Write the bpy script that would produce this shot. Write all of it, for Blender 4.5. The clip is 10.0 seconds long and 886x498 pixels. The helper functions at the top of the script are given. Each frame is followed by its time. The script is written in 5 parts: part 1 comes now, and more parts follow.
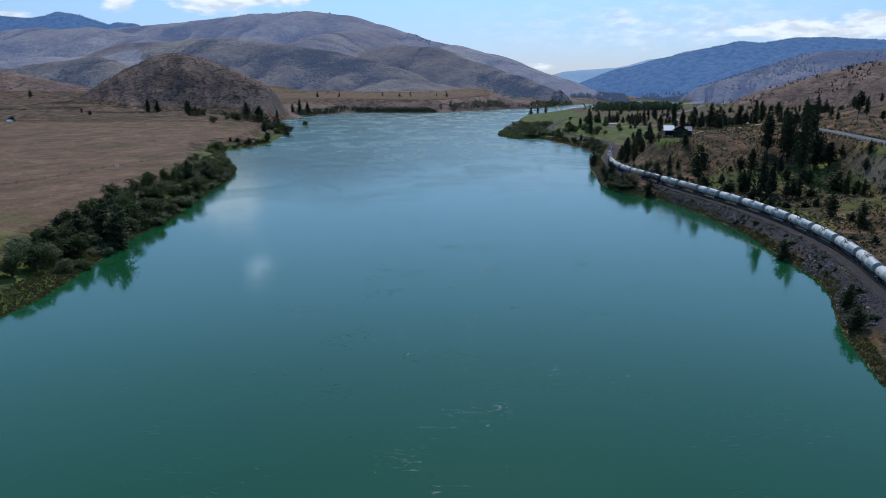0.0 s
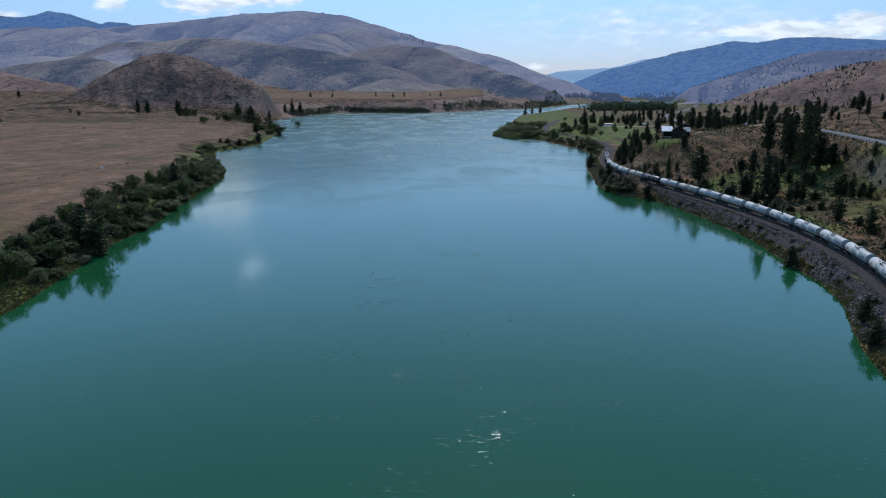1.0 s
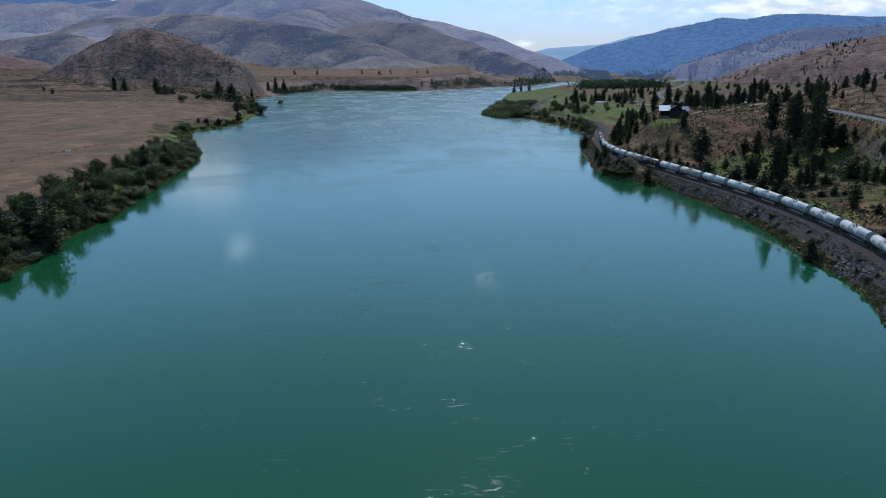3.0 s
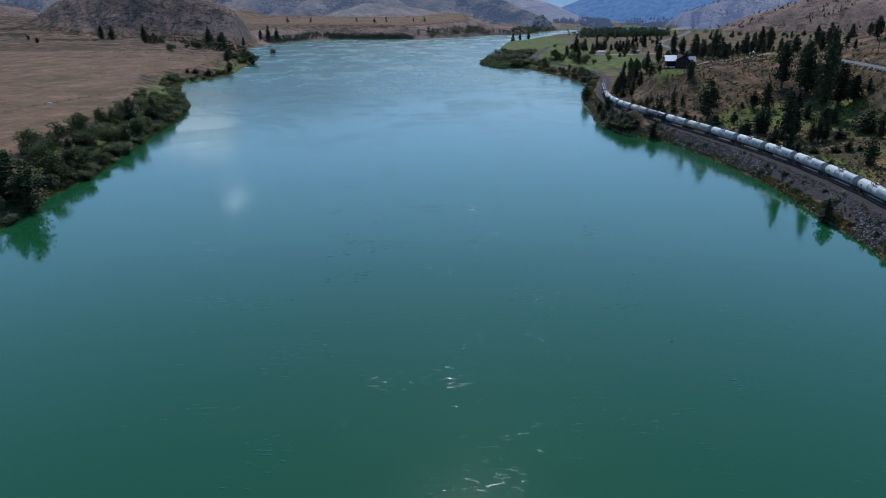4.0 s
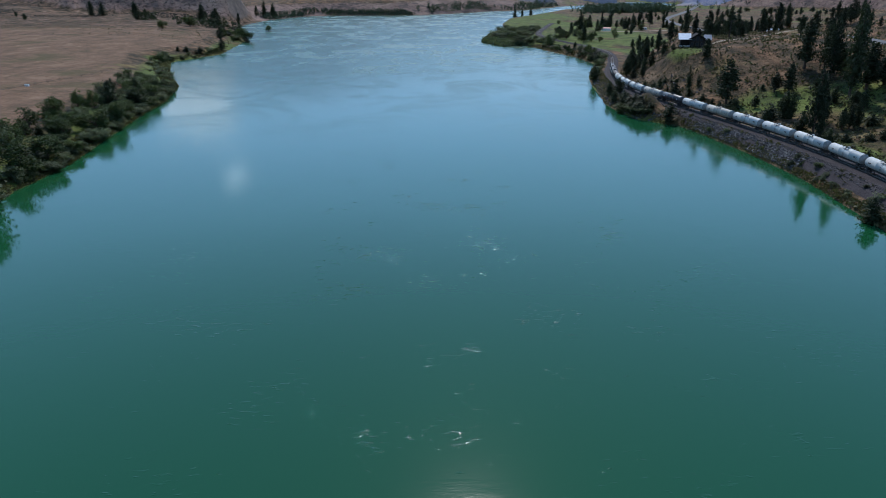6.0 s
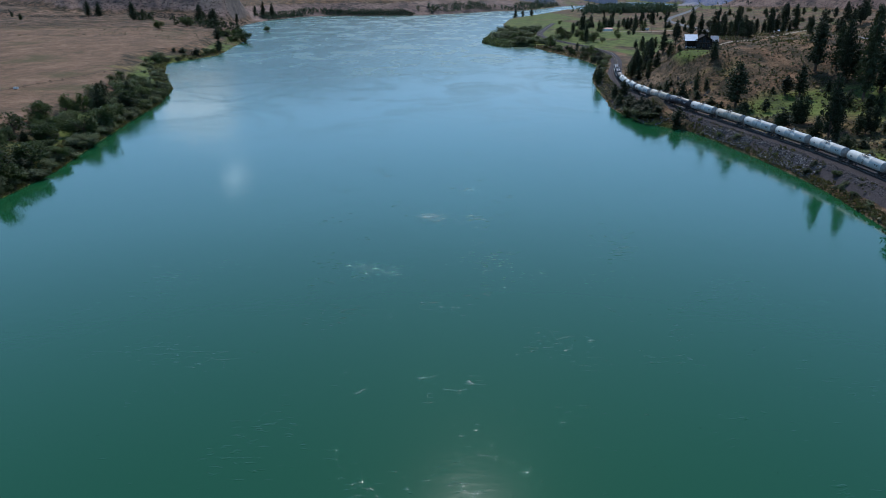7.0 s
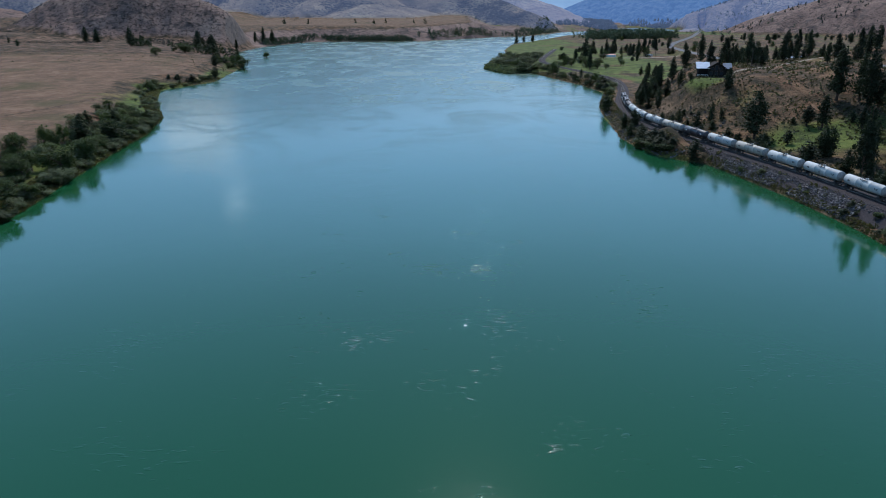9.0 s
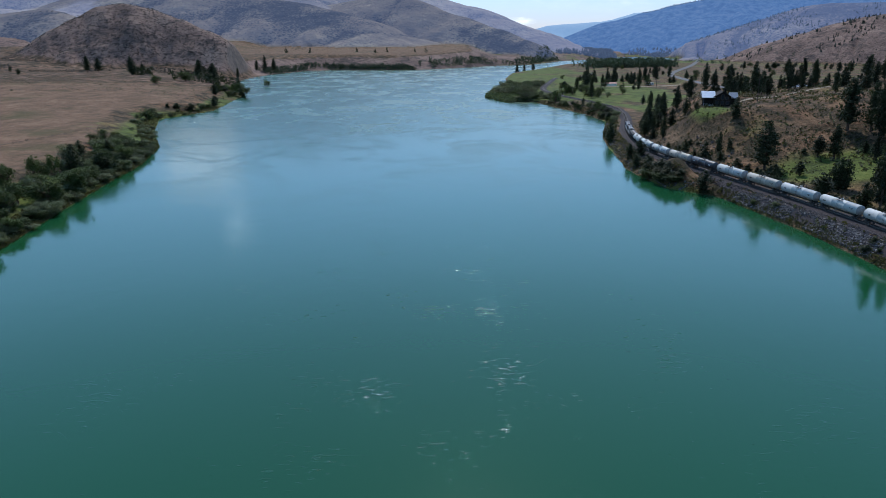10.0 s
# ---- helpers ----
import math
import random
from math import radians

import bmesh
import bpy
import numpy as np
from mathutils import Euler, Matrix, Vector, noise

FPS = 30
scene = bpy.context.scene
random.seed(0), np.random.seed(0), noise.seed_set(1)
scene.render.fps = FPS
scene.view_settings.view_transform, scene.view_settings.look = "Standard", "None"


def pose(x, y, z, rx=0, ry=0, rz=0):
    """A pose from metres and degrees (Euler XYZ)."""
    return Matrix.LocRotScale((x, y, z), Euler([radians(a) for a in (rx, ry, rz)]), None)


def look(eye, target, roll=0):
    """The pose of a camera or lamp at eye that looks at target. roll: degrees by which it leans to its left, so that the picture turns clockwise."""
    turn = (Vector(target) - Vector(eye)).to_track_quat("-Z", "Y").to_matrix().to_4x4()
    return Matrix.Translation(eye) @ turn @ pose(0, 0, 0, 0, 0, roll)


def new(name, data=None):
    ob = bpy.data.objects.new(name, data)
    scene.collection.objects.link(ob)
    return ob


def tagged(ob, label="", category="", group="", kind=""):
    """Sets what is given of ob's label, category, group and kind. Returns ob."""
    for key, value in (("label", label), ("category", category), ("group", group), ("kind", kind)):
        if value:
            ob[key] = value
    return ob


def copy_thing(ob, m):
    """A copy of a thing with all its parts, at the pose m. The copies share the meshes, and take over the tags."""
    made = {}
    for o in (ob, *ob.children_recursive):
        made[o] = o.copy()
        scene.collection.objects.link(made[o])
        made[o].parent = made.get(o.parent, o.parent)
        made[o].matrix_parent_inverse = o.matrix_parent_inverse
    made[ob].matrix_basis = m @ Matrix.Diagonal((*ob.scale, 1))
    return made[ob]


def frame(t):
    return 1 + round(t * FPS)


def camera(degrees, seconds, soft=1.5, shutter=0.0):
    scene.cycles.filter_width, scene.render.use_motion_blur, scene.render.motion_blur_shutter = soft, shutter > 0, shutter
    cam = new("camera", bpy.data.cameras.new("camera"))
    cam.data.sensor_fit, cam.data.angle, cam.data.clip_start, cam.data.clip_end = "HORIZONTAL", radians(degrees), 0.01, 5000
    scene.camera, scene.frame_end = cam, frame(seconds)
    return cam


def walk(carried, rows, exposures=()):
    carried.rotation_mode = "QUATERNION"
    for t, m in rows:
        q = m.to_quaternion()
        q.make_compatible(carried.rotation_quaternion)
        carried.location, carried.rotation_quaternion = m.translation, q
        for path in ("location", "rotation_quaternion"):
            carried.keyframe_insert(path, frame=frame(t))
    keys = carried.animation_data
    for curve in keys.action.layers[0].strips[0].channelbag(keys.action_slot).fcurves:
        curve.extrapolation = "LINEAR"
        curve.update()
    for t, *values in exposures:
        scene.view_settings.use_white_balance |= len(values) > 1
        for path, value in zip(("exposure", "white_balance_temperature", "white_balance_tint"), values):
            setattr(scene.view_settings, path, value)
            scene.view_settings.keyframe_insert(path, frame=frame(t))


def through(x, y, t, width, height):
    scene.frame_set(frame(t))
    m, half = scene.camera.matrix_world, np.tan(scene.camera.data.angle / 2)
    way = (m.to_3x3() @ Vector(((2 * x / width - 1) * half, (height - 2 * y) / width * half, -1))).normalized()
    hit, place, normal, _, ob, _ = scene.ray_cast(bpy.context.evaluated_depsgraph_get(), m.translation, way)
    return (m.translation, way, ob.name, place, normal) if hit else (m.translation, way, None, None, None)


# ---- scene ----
cam = camera(66.0, 10.0, soft=0.55)
PATH = [
    (0.0, pose(1.80, 16.29, 56.63, 76.82, 0.1, 2.12)),
    (0.5, pose(1.63, 21.48, 56.63, 76.82, 0.1, 1.91)),
    (1.0, pose(1.46, 26.67, 56.63, 76.82, 0.1, 1.62)),
    (1.5, pose(1.28, 31.86, 56.63, 76.82, 0.1, 1.27)),
    (2.0, pose(1.11, 37.05, 56.63, 76.79, 0.1, 0.94)),
    (2.2, pose(1.04, 39.13, 56.63, 76.66, 0.1, 0.87)),
    (3.3, pose(0.67, 50.54, 56.63, 73.86, 0.1, 0.46)),
    (3.5, pose(0.60, 52.61, 56.63, 72.93, 0.1, 0.39)),
    (4.0, pose(0.44, 57.80, 56.63, 70.99, 0.1, 0.33)),
    (4.5, pose(0.28, 62.97, 56.63, 69.64, 0.1, 0.34)),
    (5.0, pose(0.12, 68.15, 56.63, 69.18, 0.1, 0.31)),
    (5.5, pose(-0.04, 73.33, 56.63, 69.15, 0.1, 0.34)),
    (7.0, pose(-0.49, 88.87, 56.63, 69.15, 0.1, 0.34)),
    (7.5, pose(-0.65, 94.05, 56.63, 69.15, 0.1, 0.37)),
    (8.0, pose(-0.80, 99.23, 56.63, 69.12, 0.1, 0.34)),
    (8.5, pose(-0.94, 104.41, 56.63, 69.74, 0.1, 0.37)),
    (9.0, pose(-1.09, 109.59, 56.63, 71.09, 0.1, 0.39)),
    (9.5, pose(-1.24, 114.77, 56.63, 72.34, 0.1, 0.42)),
    (10.0, pose(-1.38, 119.95, 56.63, 73.30, 0.1, 0.45)),
]
walk(cam, PATH, [(0.0, -0.25, 6050, 13), (3.0, -0.19, 6050, 13), (5.0, 0.0, 6050, 13), (10.0, 0.03, 6050, 13)])

# ---- light: a high sun ahead of the flight, clear sky with low cumulus ----
SUN_ELEV, SUN_AZ = 46.0, 2.5
world = bpy.data.worlds.new("sky")
scene.world = world
world.use_nodes = True


def sky_world():
    nt = world.node_tree
    nt.nodes.clear()
    N, L = nt.nodes.new, nt.links.new
    out, bg = N("ShaderNodeOutputWorld"), N("ShaderNodeBackground")
    sky = N("ShaderNodeTexSky")
    sky.sky_type, sky.sun_disc = "NISHITA", False
    sky.sun_elevation, sky.sun_rotation = radians(SUN_ELEV), radians(SUN_AZ)
    sky.altitude, sky.air_density, sky.dust_density, sky.ozone_density = 800, 1.0, 0.15, 2.2
    coord = N("ShaderNodeTexCoord")
    # clouds: noise over the sky's directions, flattened, kept where cumulus banks stand
    mp = N("ShaderNodeMapping")
    mp.inputs["Scale"].default_value = (24, 24, 70)
    L(coord.outputs["Generated"], mp.inputs["Vector"])
    noi = N("ShaderNodeTexNoise")
    noi.inputs["Scale"].default_value, noi.inputs["Detail"].default_value, noi.inputs["Roughness"].default_value = 1.0, 8, 0.6
    L(mp.outputs[0], noi.inputs["Vector"])
    total = None
    banks = [(0.45, 0.078, 0.12, 0.014, 1.2), (0.56, 0.088, 0.08, 0.017, 1.25), (-0.31, 0.122, 0.09, 0.010, 1.15), (-0.50, 0.120, 0.030, 0.012, 1.15), (-0.66, 0.104, 0.06, 0.006, 0.8),
             (0.09, 0.032, 0.035, 0.006, 0.8), (-0.32, 0.265, 0.036, 0.022, 0.75), (-0.37, 0.150, 0.075, 0.05, 1.0)]
    sep = N("ShaderNodeSeparateXYZ")
    L(coord.outputs["Generated"], sep.inputs[0])

    def m(op, a, b=None):
        n = N("ShaderNodeMath")
        n.operation = op
        for i, v in enumerate((a, b)):
            if v is None:
                continue
            if isinstance(v, (int, float)):
                n.inputs[i].default_value = v
            else:
                L(v, n.inputs[i])
        return n.outputs[0]
    front = m("MAXIMUM", sep.outputs[1], 0.05)
    ax, el = m("DIVIDE", sep.outputs[0], front), m("DIVIDE", sep.outputs[2], front)
    for cx, cz, wx, wz, k in banks:
        a = m("POWER", m("DIVIDE", m("SUBTRACT", ax, cx), wx), 2)
        b = m("POWER", m("DIVIDE", m("SUBTRACT", el, cz), wz), 2)
        g = m("MULTIPLY", m("EXPONENT", m("MULTIPLY", m("ADD", a, b), -1.0)), k)
        total = g if total is None else m("MAXIMUM", total, g)
    amount = m("MULTIPLY", m("SUBTRACT", m("ADD", m("MULTIPLY", total, 0.55), noi.outputs["Fac"]), 0.70), 4.0)
    # a thin veil of high cloud over the valley's end
    va, ve = m("POWER", m("DIVIDE", m("SUBTRACT", ax, 0.27), 0.20), 2), m("POWER", m("DIVIDE", m("SUBTRACT", el, 0.088), 0.030), 2)
    thin = m("MULTIPLY", m("EXPONENT", m("MULTIPLY", m("ADD", va, ve), -1.0)), m("MULTIPLY", m("MAXIMUM", m("SUBTRACT", noi.outputs["Fac"], 0.36), 0.0), 2.2))
    amount = m("MINIMUM", m("MAXIMUM", m("MAXIMUM", amount, thin), 0.0), 0.9)
    mix = N("ShaderNodeMix")
    mix.data_type = "RGBA"
    L(amount, mix.inputs["Factor"])
    # the horizon's glare is veiled by thin blue air
    veil = N("ShaderNodeMix")
    veil.data_type, veil.blend_type = "RGBA", "MULTIPLY"
    L(m("MINIMUM", m("MAXIMUM", m("SUBTRACT", 1.0, m("MULTIPLY", m("ABSOLUTE", sep.outputs[2]), 3.4)), 0.0), 1.0), veil.inputs["Factor"])
    clear = N("ShaderNodeMix")
    clear.data_type, clear.blend_type = "RGBA", "MULTIPLY"
    clear.inputs["Factor"].default_value = 1.0
    L(sky.outputs[0], clear.inputs[6])
    clear.inputs[7].default_value = (1.10, 1.35, 1.32, 1)
    L(clear.outputs[2], veil.inputs[6])
    veil.inputs[7].default_value = (0.385, 0.30, 0.425, 1)
    L(veil.outputs[2], mix.inputs[6])
    # lit tops and blue-grey bellies
    belly = N("ShaderNodeTexNoise")
    belly.inputs["Scale"].default_value, belly.inputs["Detail"].default_value = 1.7, 6
    L(mp.outputs[0], belly.inputs["Vector"])
    tone = N("ShaderNodeMix")
    tone.data_type = "RGBA"
    L(m("MINIMUM", m("MAXIMUM", m("MULTIPLY", m("SUBTRACT", belly.outputs["Fac"], 0.40), 5.0), 0.0), 1.0), tone.inputs["Factor"])
    tone.inputs[6].default_value, tone.inputs[7].default_value = (5.2, 5.8, 6.3, 1), (7.3, 7.8, 8.1, 1)
    # higher banks stand in more light
    lift = N("ShaderNodeMix")
    lift.data_type, lift.blend_type = "RGBA", "MULTIPLY"
    L(m("MINIMUM", m("MAXIMUM", m("MULTIPLY", m("SUBTRACT", el, 0.12), 7.0), 0.0), 1.0), lift.inputs["Factor"])
    L(tone.outputs[2], lift.inputs[6])
    lift.inputs[7].default_value = (1.55, 1.95, 2.3, 1)
    L(lift.outputs[2], mix.inputs[7])
    L(mix.outputs[2], bg.inputs["Color"])
    bg.inputs["Strength"].default_value = 0.15
    L(bg.outputs[0], out.inputs[0])


sky_world()
sun = new("sun", bpy.data.lights.new("sun", "SUN"))
sun.data.energy, sun.data.angle, sun.data.color = 3.3, radians(0.55), (1.0, 0.95, 0.87)
ce = math.cos(radians(SUN_ELEV))
sun.matrix_world = look((0, 0, 0), (-math.sin(radians(SUN_AZ)) * ce, -math.cos(radians(SUN_AZ)) * ce, -math.sin(radians(SUN_ELEV))))
sun.location = (200, 1500, 1500)


# ---- materials ----
def material(name):
    mt = bpy.data.materials.new(name)
    mt.use_nodes = True
    nt = mt.node_tree
    nt.nodes.clear()
    out, bs = nt.nodes.new("ShaderNodeOutputMaterial"), nt.nodes.new("ShaderNodeBsdfPrincipled")
    nt.links.new(bs.outputs[0], out.inputs[0])
    return mt, nt, bs


def noise_node(nt, scale, detail=4, rough=0.6, space="Object", stretch=(1, 1, 1), warp=0.0):
    tc, mp, n = nt.nodes.new("ShaderNodeTexCoord"), nt.nodes.new("ShaderNodeMapping"), nt.nodes.new("ShaderNodeTexNoise")
    mp.inputs["Scale"].default_value = stretch
    n.inputs["Scale"].default_value, n.inputs["Detail"].default_value, n.inputs["Roughness"].default_value = scale, detail, rough
    n.inputs["Distortion"].default_value = warp
    nt.links.new(tc.outputs[space], mp.inputs[0])
    nt.links.new(mp.outputs[0], n.inputs["Vector"])
    return n.outputs["Fac"]


def ramp(nt, fac, stops):
    r = nt.nodes.new("ShaderNodeValToRGB")
    while len(r.color_ramp.elements) < len(stops):
        r.color_ramp.elements.new(0.5)
    for e, (p, c) in zip(r.color_ramp.elements, stops):
        e.position, e.color = p, (*c, 1)
    nt.links.new(fac, r.inputs[0])
    return r.outputs[0]


def mixed(nt, fac, a, b, blend="MIX"):
    mx = nt.nodes.new("ShaderNodeMix")
    mx.data_type, mx.blend_type = "RGBA", blend
    for v, s in ((fac, mx.inputs["Factor"]), (a, mx.inputs[6]), (b, mx.inputs[7])):
        if isinstance(v, (int, float)):
            s.default_value = v
        elif isinstance(v, tuple):
            s.default_value = (*v, 1)
        else:
            nt.links.new(v, s)
    return mx.outputs[2]


def calc(nt, op, a, b=0.0, c=None):
    n = nt.nodes.new("ShaderNodeMath")
    n.operation = op
    for i, v in enumerate((a, b, c)):
        if v is None:
            continue
        if isinstance(v, (int, float)):
            n.inputs[i].default_value = v
        else:
            nt.links.new(v, n.inputs[i])
    return n.outputs[0]


def bump(nt, bs, height, strength, distance):
    b = nt.nodes.new("ShaderNodeBump")
    b.inputs["Strength"].default_value, b.inputs["Distance"].default_value = strength, distance
    nt.links.new(height, b.inputs["Height"])
    nt.links.new(b.outputs[0], bs.inputs["Normal"])


def plain(name, lo, hi, scale=1.0, rough=0.7, metal=0.0, grain=0.0, spec=0.5):
    """A surface whose colour wanders between two tones at two scales."""
    mt, nt, bs = material(name)
    a, b = noise_node(nt, scale, 5), noise_node(nt, scale * 7, 3)
    both = calc(nt, "ADD", calc(nt, "MULTIPLY", a, 0.65), calc(nt, "MULTIPLY", b, 0.35))
    nt.links.new(ramp(nt, both, [(0.3, lo), (0.7, hi)]), bs.inputs["Base Color"])
    bs.inputs["Roughness"].default_value, bs.inputs["Metallic"].default_value = rough, metal
    bs.inputs["Specular IOR Level"].default_value = spec
    if grain:
        bump(nt, bs, b, 0.6, grain)
    return mt


def leaf(name, lo, hi, through=0.3, air=0.0):
    """Foliage: every clump its own tone, every tree a little different; some light passes the leaves."""
    mt, nt, bs = material(name)
    geo, info = nt.nodes.new("ShaderNodeNewGeometry"), nt.nodes.new("ShaderNodeObjectInfo")
    f = calc(nt, "ADD", calc(nt, "MULTIPLY", geo.outputs["Random Per Island"], 0.45), calc(nt, "MULTIPLY", info.outputs["Random"], 0.55))
    tone = ramp(nt, f, [(0.05, lo), (0.95, hi)])
    nt.links.new(tone, bs.inputs["Base Color"])
    bs.inputs["Roughness"].default_value = 0.75
    bs.inputs["Specular IOR Level"].default_value = 0.2
    # air: blue emission that stands in for haze in front of far trees
    if air:
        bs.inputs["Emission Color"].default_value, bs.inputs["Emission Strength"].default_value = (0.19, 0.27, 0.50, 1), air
    glow, both = nt.nodes.new("ShaderNodeBsdfTranslucent"), nt.nodes.new("ShaderNodeMixShader")
    nt.links.new(mixed(nt, 1.0, tone, (1.5, 1.6, 0.8), "MULTIPLY"), glow.inputs["Color"])
    both.inputs[0].default_value = through
    nt.links.new(bs.outputs[0], both.inputs[1])
    nt.links.new(glow.outputs[0], both.inputs[2])
    nt.links.new(both.outputs[0], [n for n in nt.nodes if n.type == "OUTPUT_MATERIAL"][0].inputs[0])
    return mt


def ground_material():
    mt, nt, bs = material("ground")
    at = nt.nodes.new("ShaderNodeAttribute")
    at.attribute_name = "cover"
    sp = nt.nodes.new("ShaderNodeSeparateColor")
    nt.links.new(at.outputs["Color"], sp.inputs[0])
    green, rock, field, forest = sp.outputs[0], sp.outputs[1], sp.outputs[2], at.outputs["Alpha"]
    big, mid, fine = noise_node(nt, 0.012, 6), noise_node(nt, 0.09, 6, 0.65), noise_node(nt, 0.9, 5, 0.7)
    blend = calc(nt, "ADD", calc(nt, "MULTIPLY", mid, 0.6), calc(nt, "MULTIPLY", fine, 0.4))
    dry = ramp(nt, blend, [(0.38, (0.022, 0.021, 0.010)), (0.455, (0.056, 0.041, 0.022)), (0.52, (0.118, 0.074, 0.041)), (0.60, (0.21, 0.145, 0.090))])
    lush = ramp(nt, blend, [(0.36, (0.026, 0.032, 0.012)), (0.48, (0.078, 0.102, 0.021)), (0.58, (0.130, 0.155, 0.034)), (0.68, (0.19, 0.19, 0.06))])
    hay_n = noise_node(nt, 0.05, 10, 0.74, stretch=(1.25, 0.8, 1))
    hay = ramp(nt, calc(nt, "ADD", calc(nt, "MULTIPLY", hay_n, 0.52), calc(nt, "ADD", calc(nt, "MULTIPLY", fine, 0.23), calc(nt, "MULTIPLY", noise_node(nt, 0.28, 5, 0.7), 0.25))),
               [(0.35, (0.060, 0.047, 0.024)), (0.44, (0.125, 0.079, 0.045)), (0.53, (0.195, 0.114, 0.068)), (0.64, (0.29, 0.182, 0.112))])
    hay = mixed(nt, ramp(nt, noise_node(nt, 0.014, 7, 0.7), [(0.53, (0, 0, 0)), (0.66, (0.75, 0.75, 0.75))]), hay, (0.075, 0.070, 0.026))
    hill_n = calc(nt, "ADD", calc(nt, "MULTIPLY", noise_node(nt, 0.012, 9, 0.72), 0.6), calc(nt, "MULTIPLY", noise_node(nt, 0.16, 6, 0.8), 0.4))
    hill = ramp(nt, hill_n, [(0.38, (0.100, 0.068, 0.056)), (0.47, (0.172, 0.112, 0.089)), (0.53, (0.240, 0.156, 0.122)), (0.62, (0.34, 0.230, 0.176))])
    ledge = noise_node(nt, 0.035, 7, 0.7, stretch=(1.0, 1.0, 2.6), warp=0.6)
    hill = mixed(nt, ramp(nt, ledge, [(0.53, (0, 0, 0)), (0.60, (0.8, 0.8, 0.8))]), hill, (0.062, 0.050, 0.046))
    stubble = ramp(nt, noise_node(nt, 0.20, 2, 0.5), [(0.56, (1, 1, 1)), (0.63, (0.34, 0.33, 0.31))])
    hill = mixed(nt, 0.75, hill, stubble, "MULTIPLY")
    red = ramp(nt, noise_node(nt, 0.045, 6, 0.7), [(0.46, (1, 1, 1)), (0.6, (1.14, 0.94, 0.82))])
    dry = mixed(nt, 1.0, dry, red, "MULTIPLY")
    # forest tone pushed towards blue to imitate haze
    wood = ramp(nt, noise_node(nt, 0.03, 8, 0.75), [(0.35, (0.030, 0.055, 0.060)), (0.55, (0.060, 0.095, 0.105)), (0.72, (0.13, 0.15, 0.14))])
    edge = calc(nt, "MULTIPLY", calc(nt, "SUBTRACT", mid, 0.5), 0.9)

    def mask(v):
        return calc(nt, "MINIMUM", calc(nt, "MAXIMUM", calc(nt, "MULTIPLY", calc(nt, "SUBTRACT", calc(nt, "ADD", v, edge), 0.3), 2.5), 0.0), 1.0)
    col = mixed(nt, mask(field), dry, hay)
    col = mixed(nt, mask(rock), col, hill)
    col = mixed(nt, mask(green), col, lush)
    col = mixed(nt, mask(forest), col, wood)
    # bare scree and outcrops on steep ground
    geo = nt.nodes.new("ShaderNodeNewGeometry")
    sx = nt.nodes.new("ShaderNodeSeparateXYZ")
    nt.links.new(geo.outputs["Normal"], sx.inputs[0])
    steep = calc(nt, "MINIMUM", calc(nt, "MAXIMUM", calc(nt, "MULTIPLY", calc(nt, "SUBTRACT", 0.58, sx.outputs[2]), 6.0), 0.0), 0.8)
    crag = ramp(nt, hill_n, [(0.38, (0.060, 0.050, 0.045)), (0.62, (0.24, 0.18, 0.15))])
    col = mixed(nt, calc(nt, "MULTIPLY", steep, calc(nt, "SUBTRACT", 1.0, forest)), col, crag)
    col = mixed(nt, calc(nt, "MULTIPLY", big, 0.5), col, mixed(nt, 1.0, col, (0.72, 0.74, 0.7), "MULTIPLY"))
    nt.links.new(col, bs.inputs["Base Color"])
    bs.inputs["Roughness"].default_value, bs.inputs["Specular IOR Level"].default_value = 0.95, 0.1
    bump(nt, bs, calc(nt, "ADD", fine, calc(nt, "MULTIPLY", mid, 4.0)), 0.7, 0.5)
    return mt


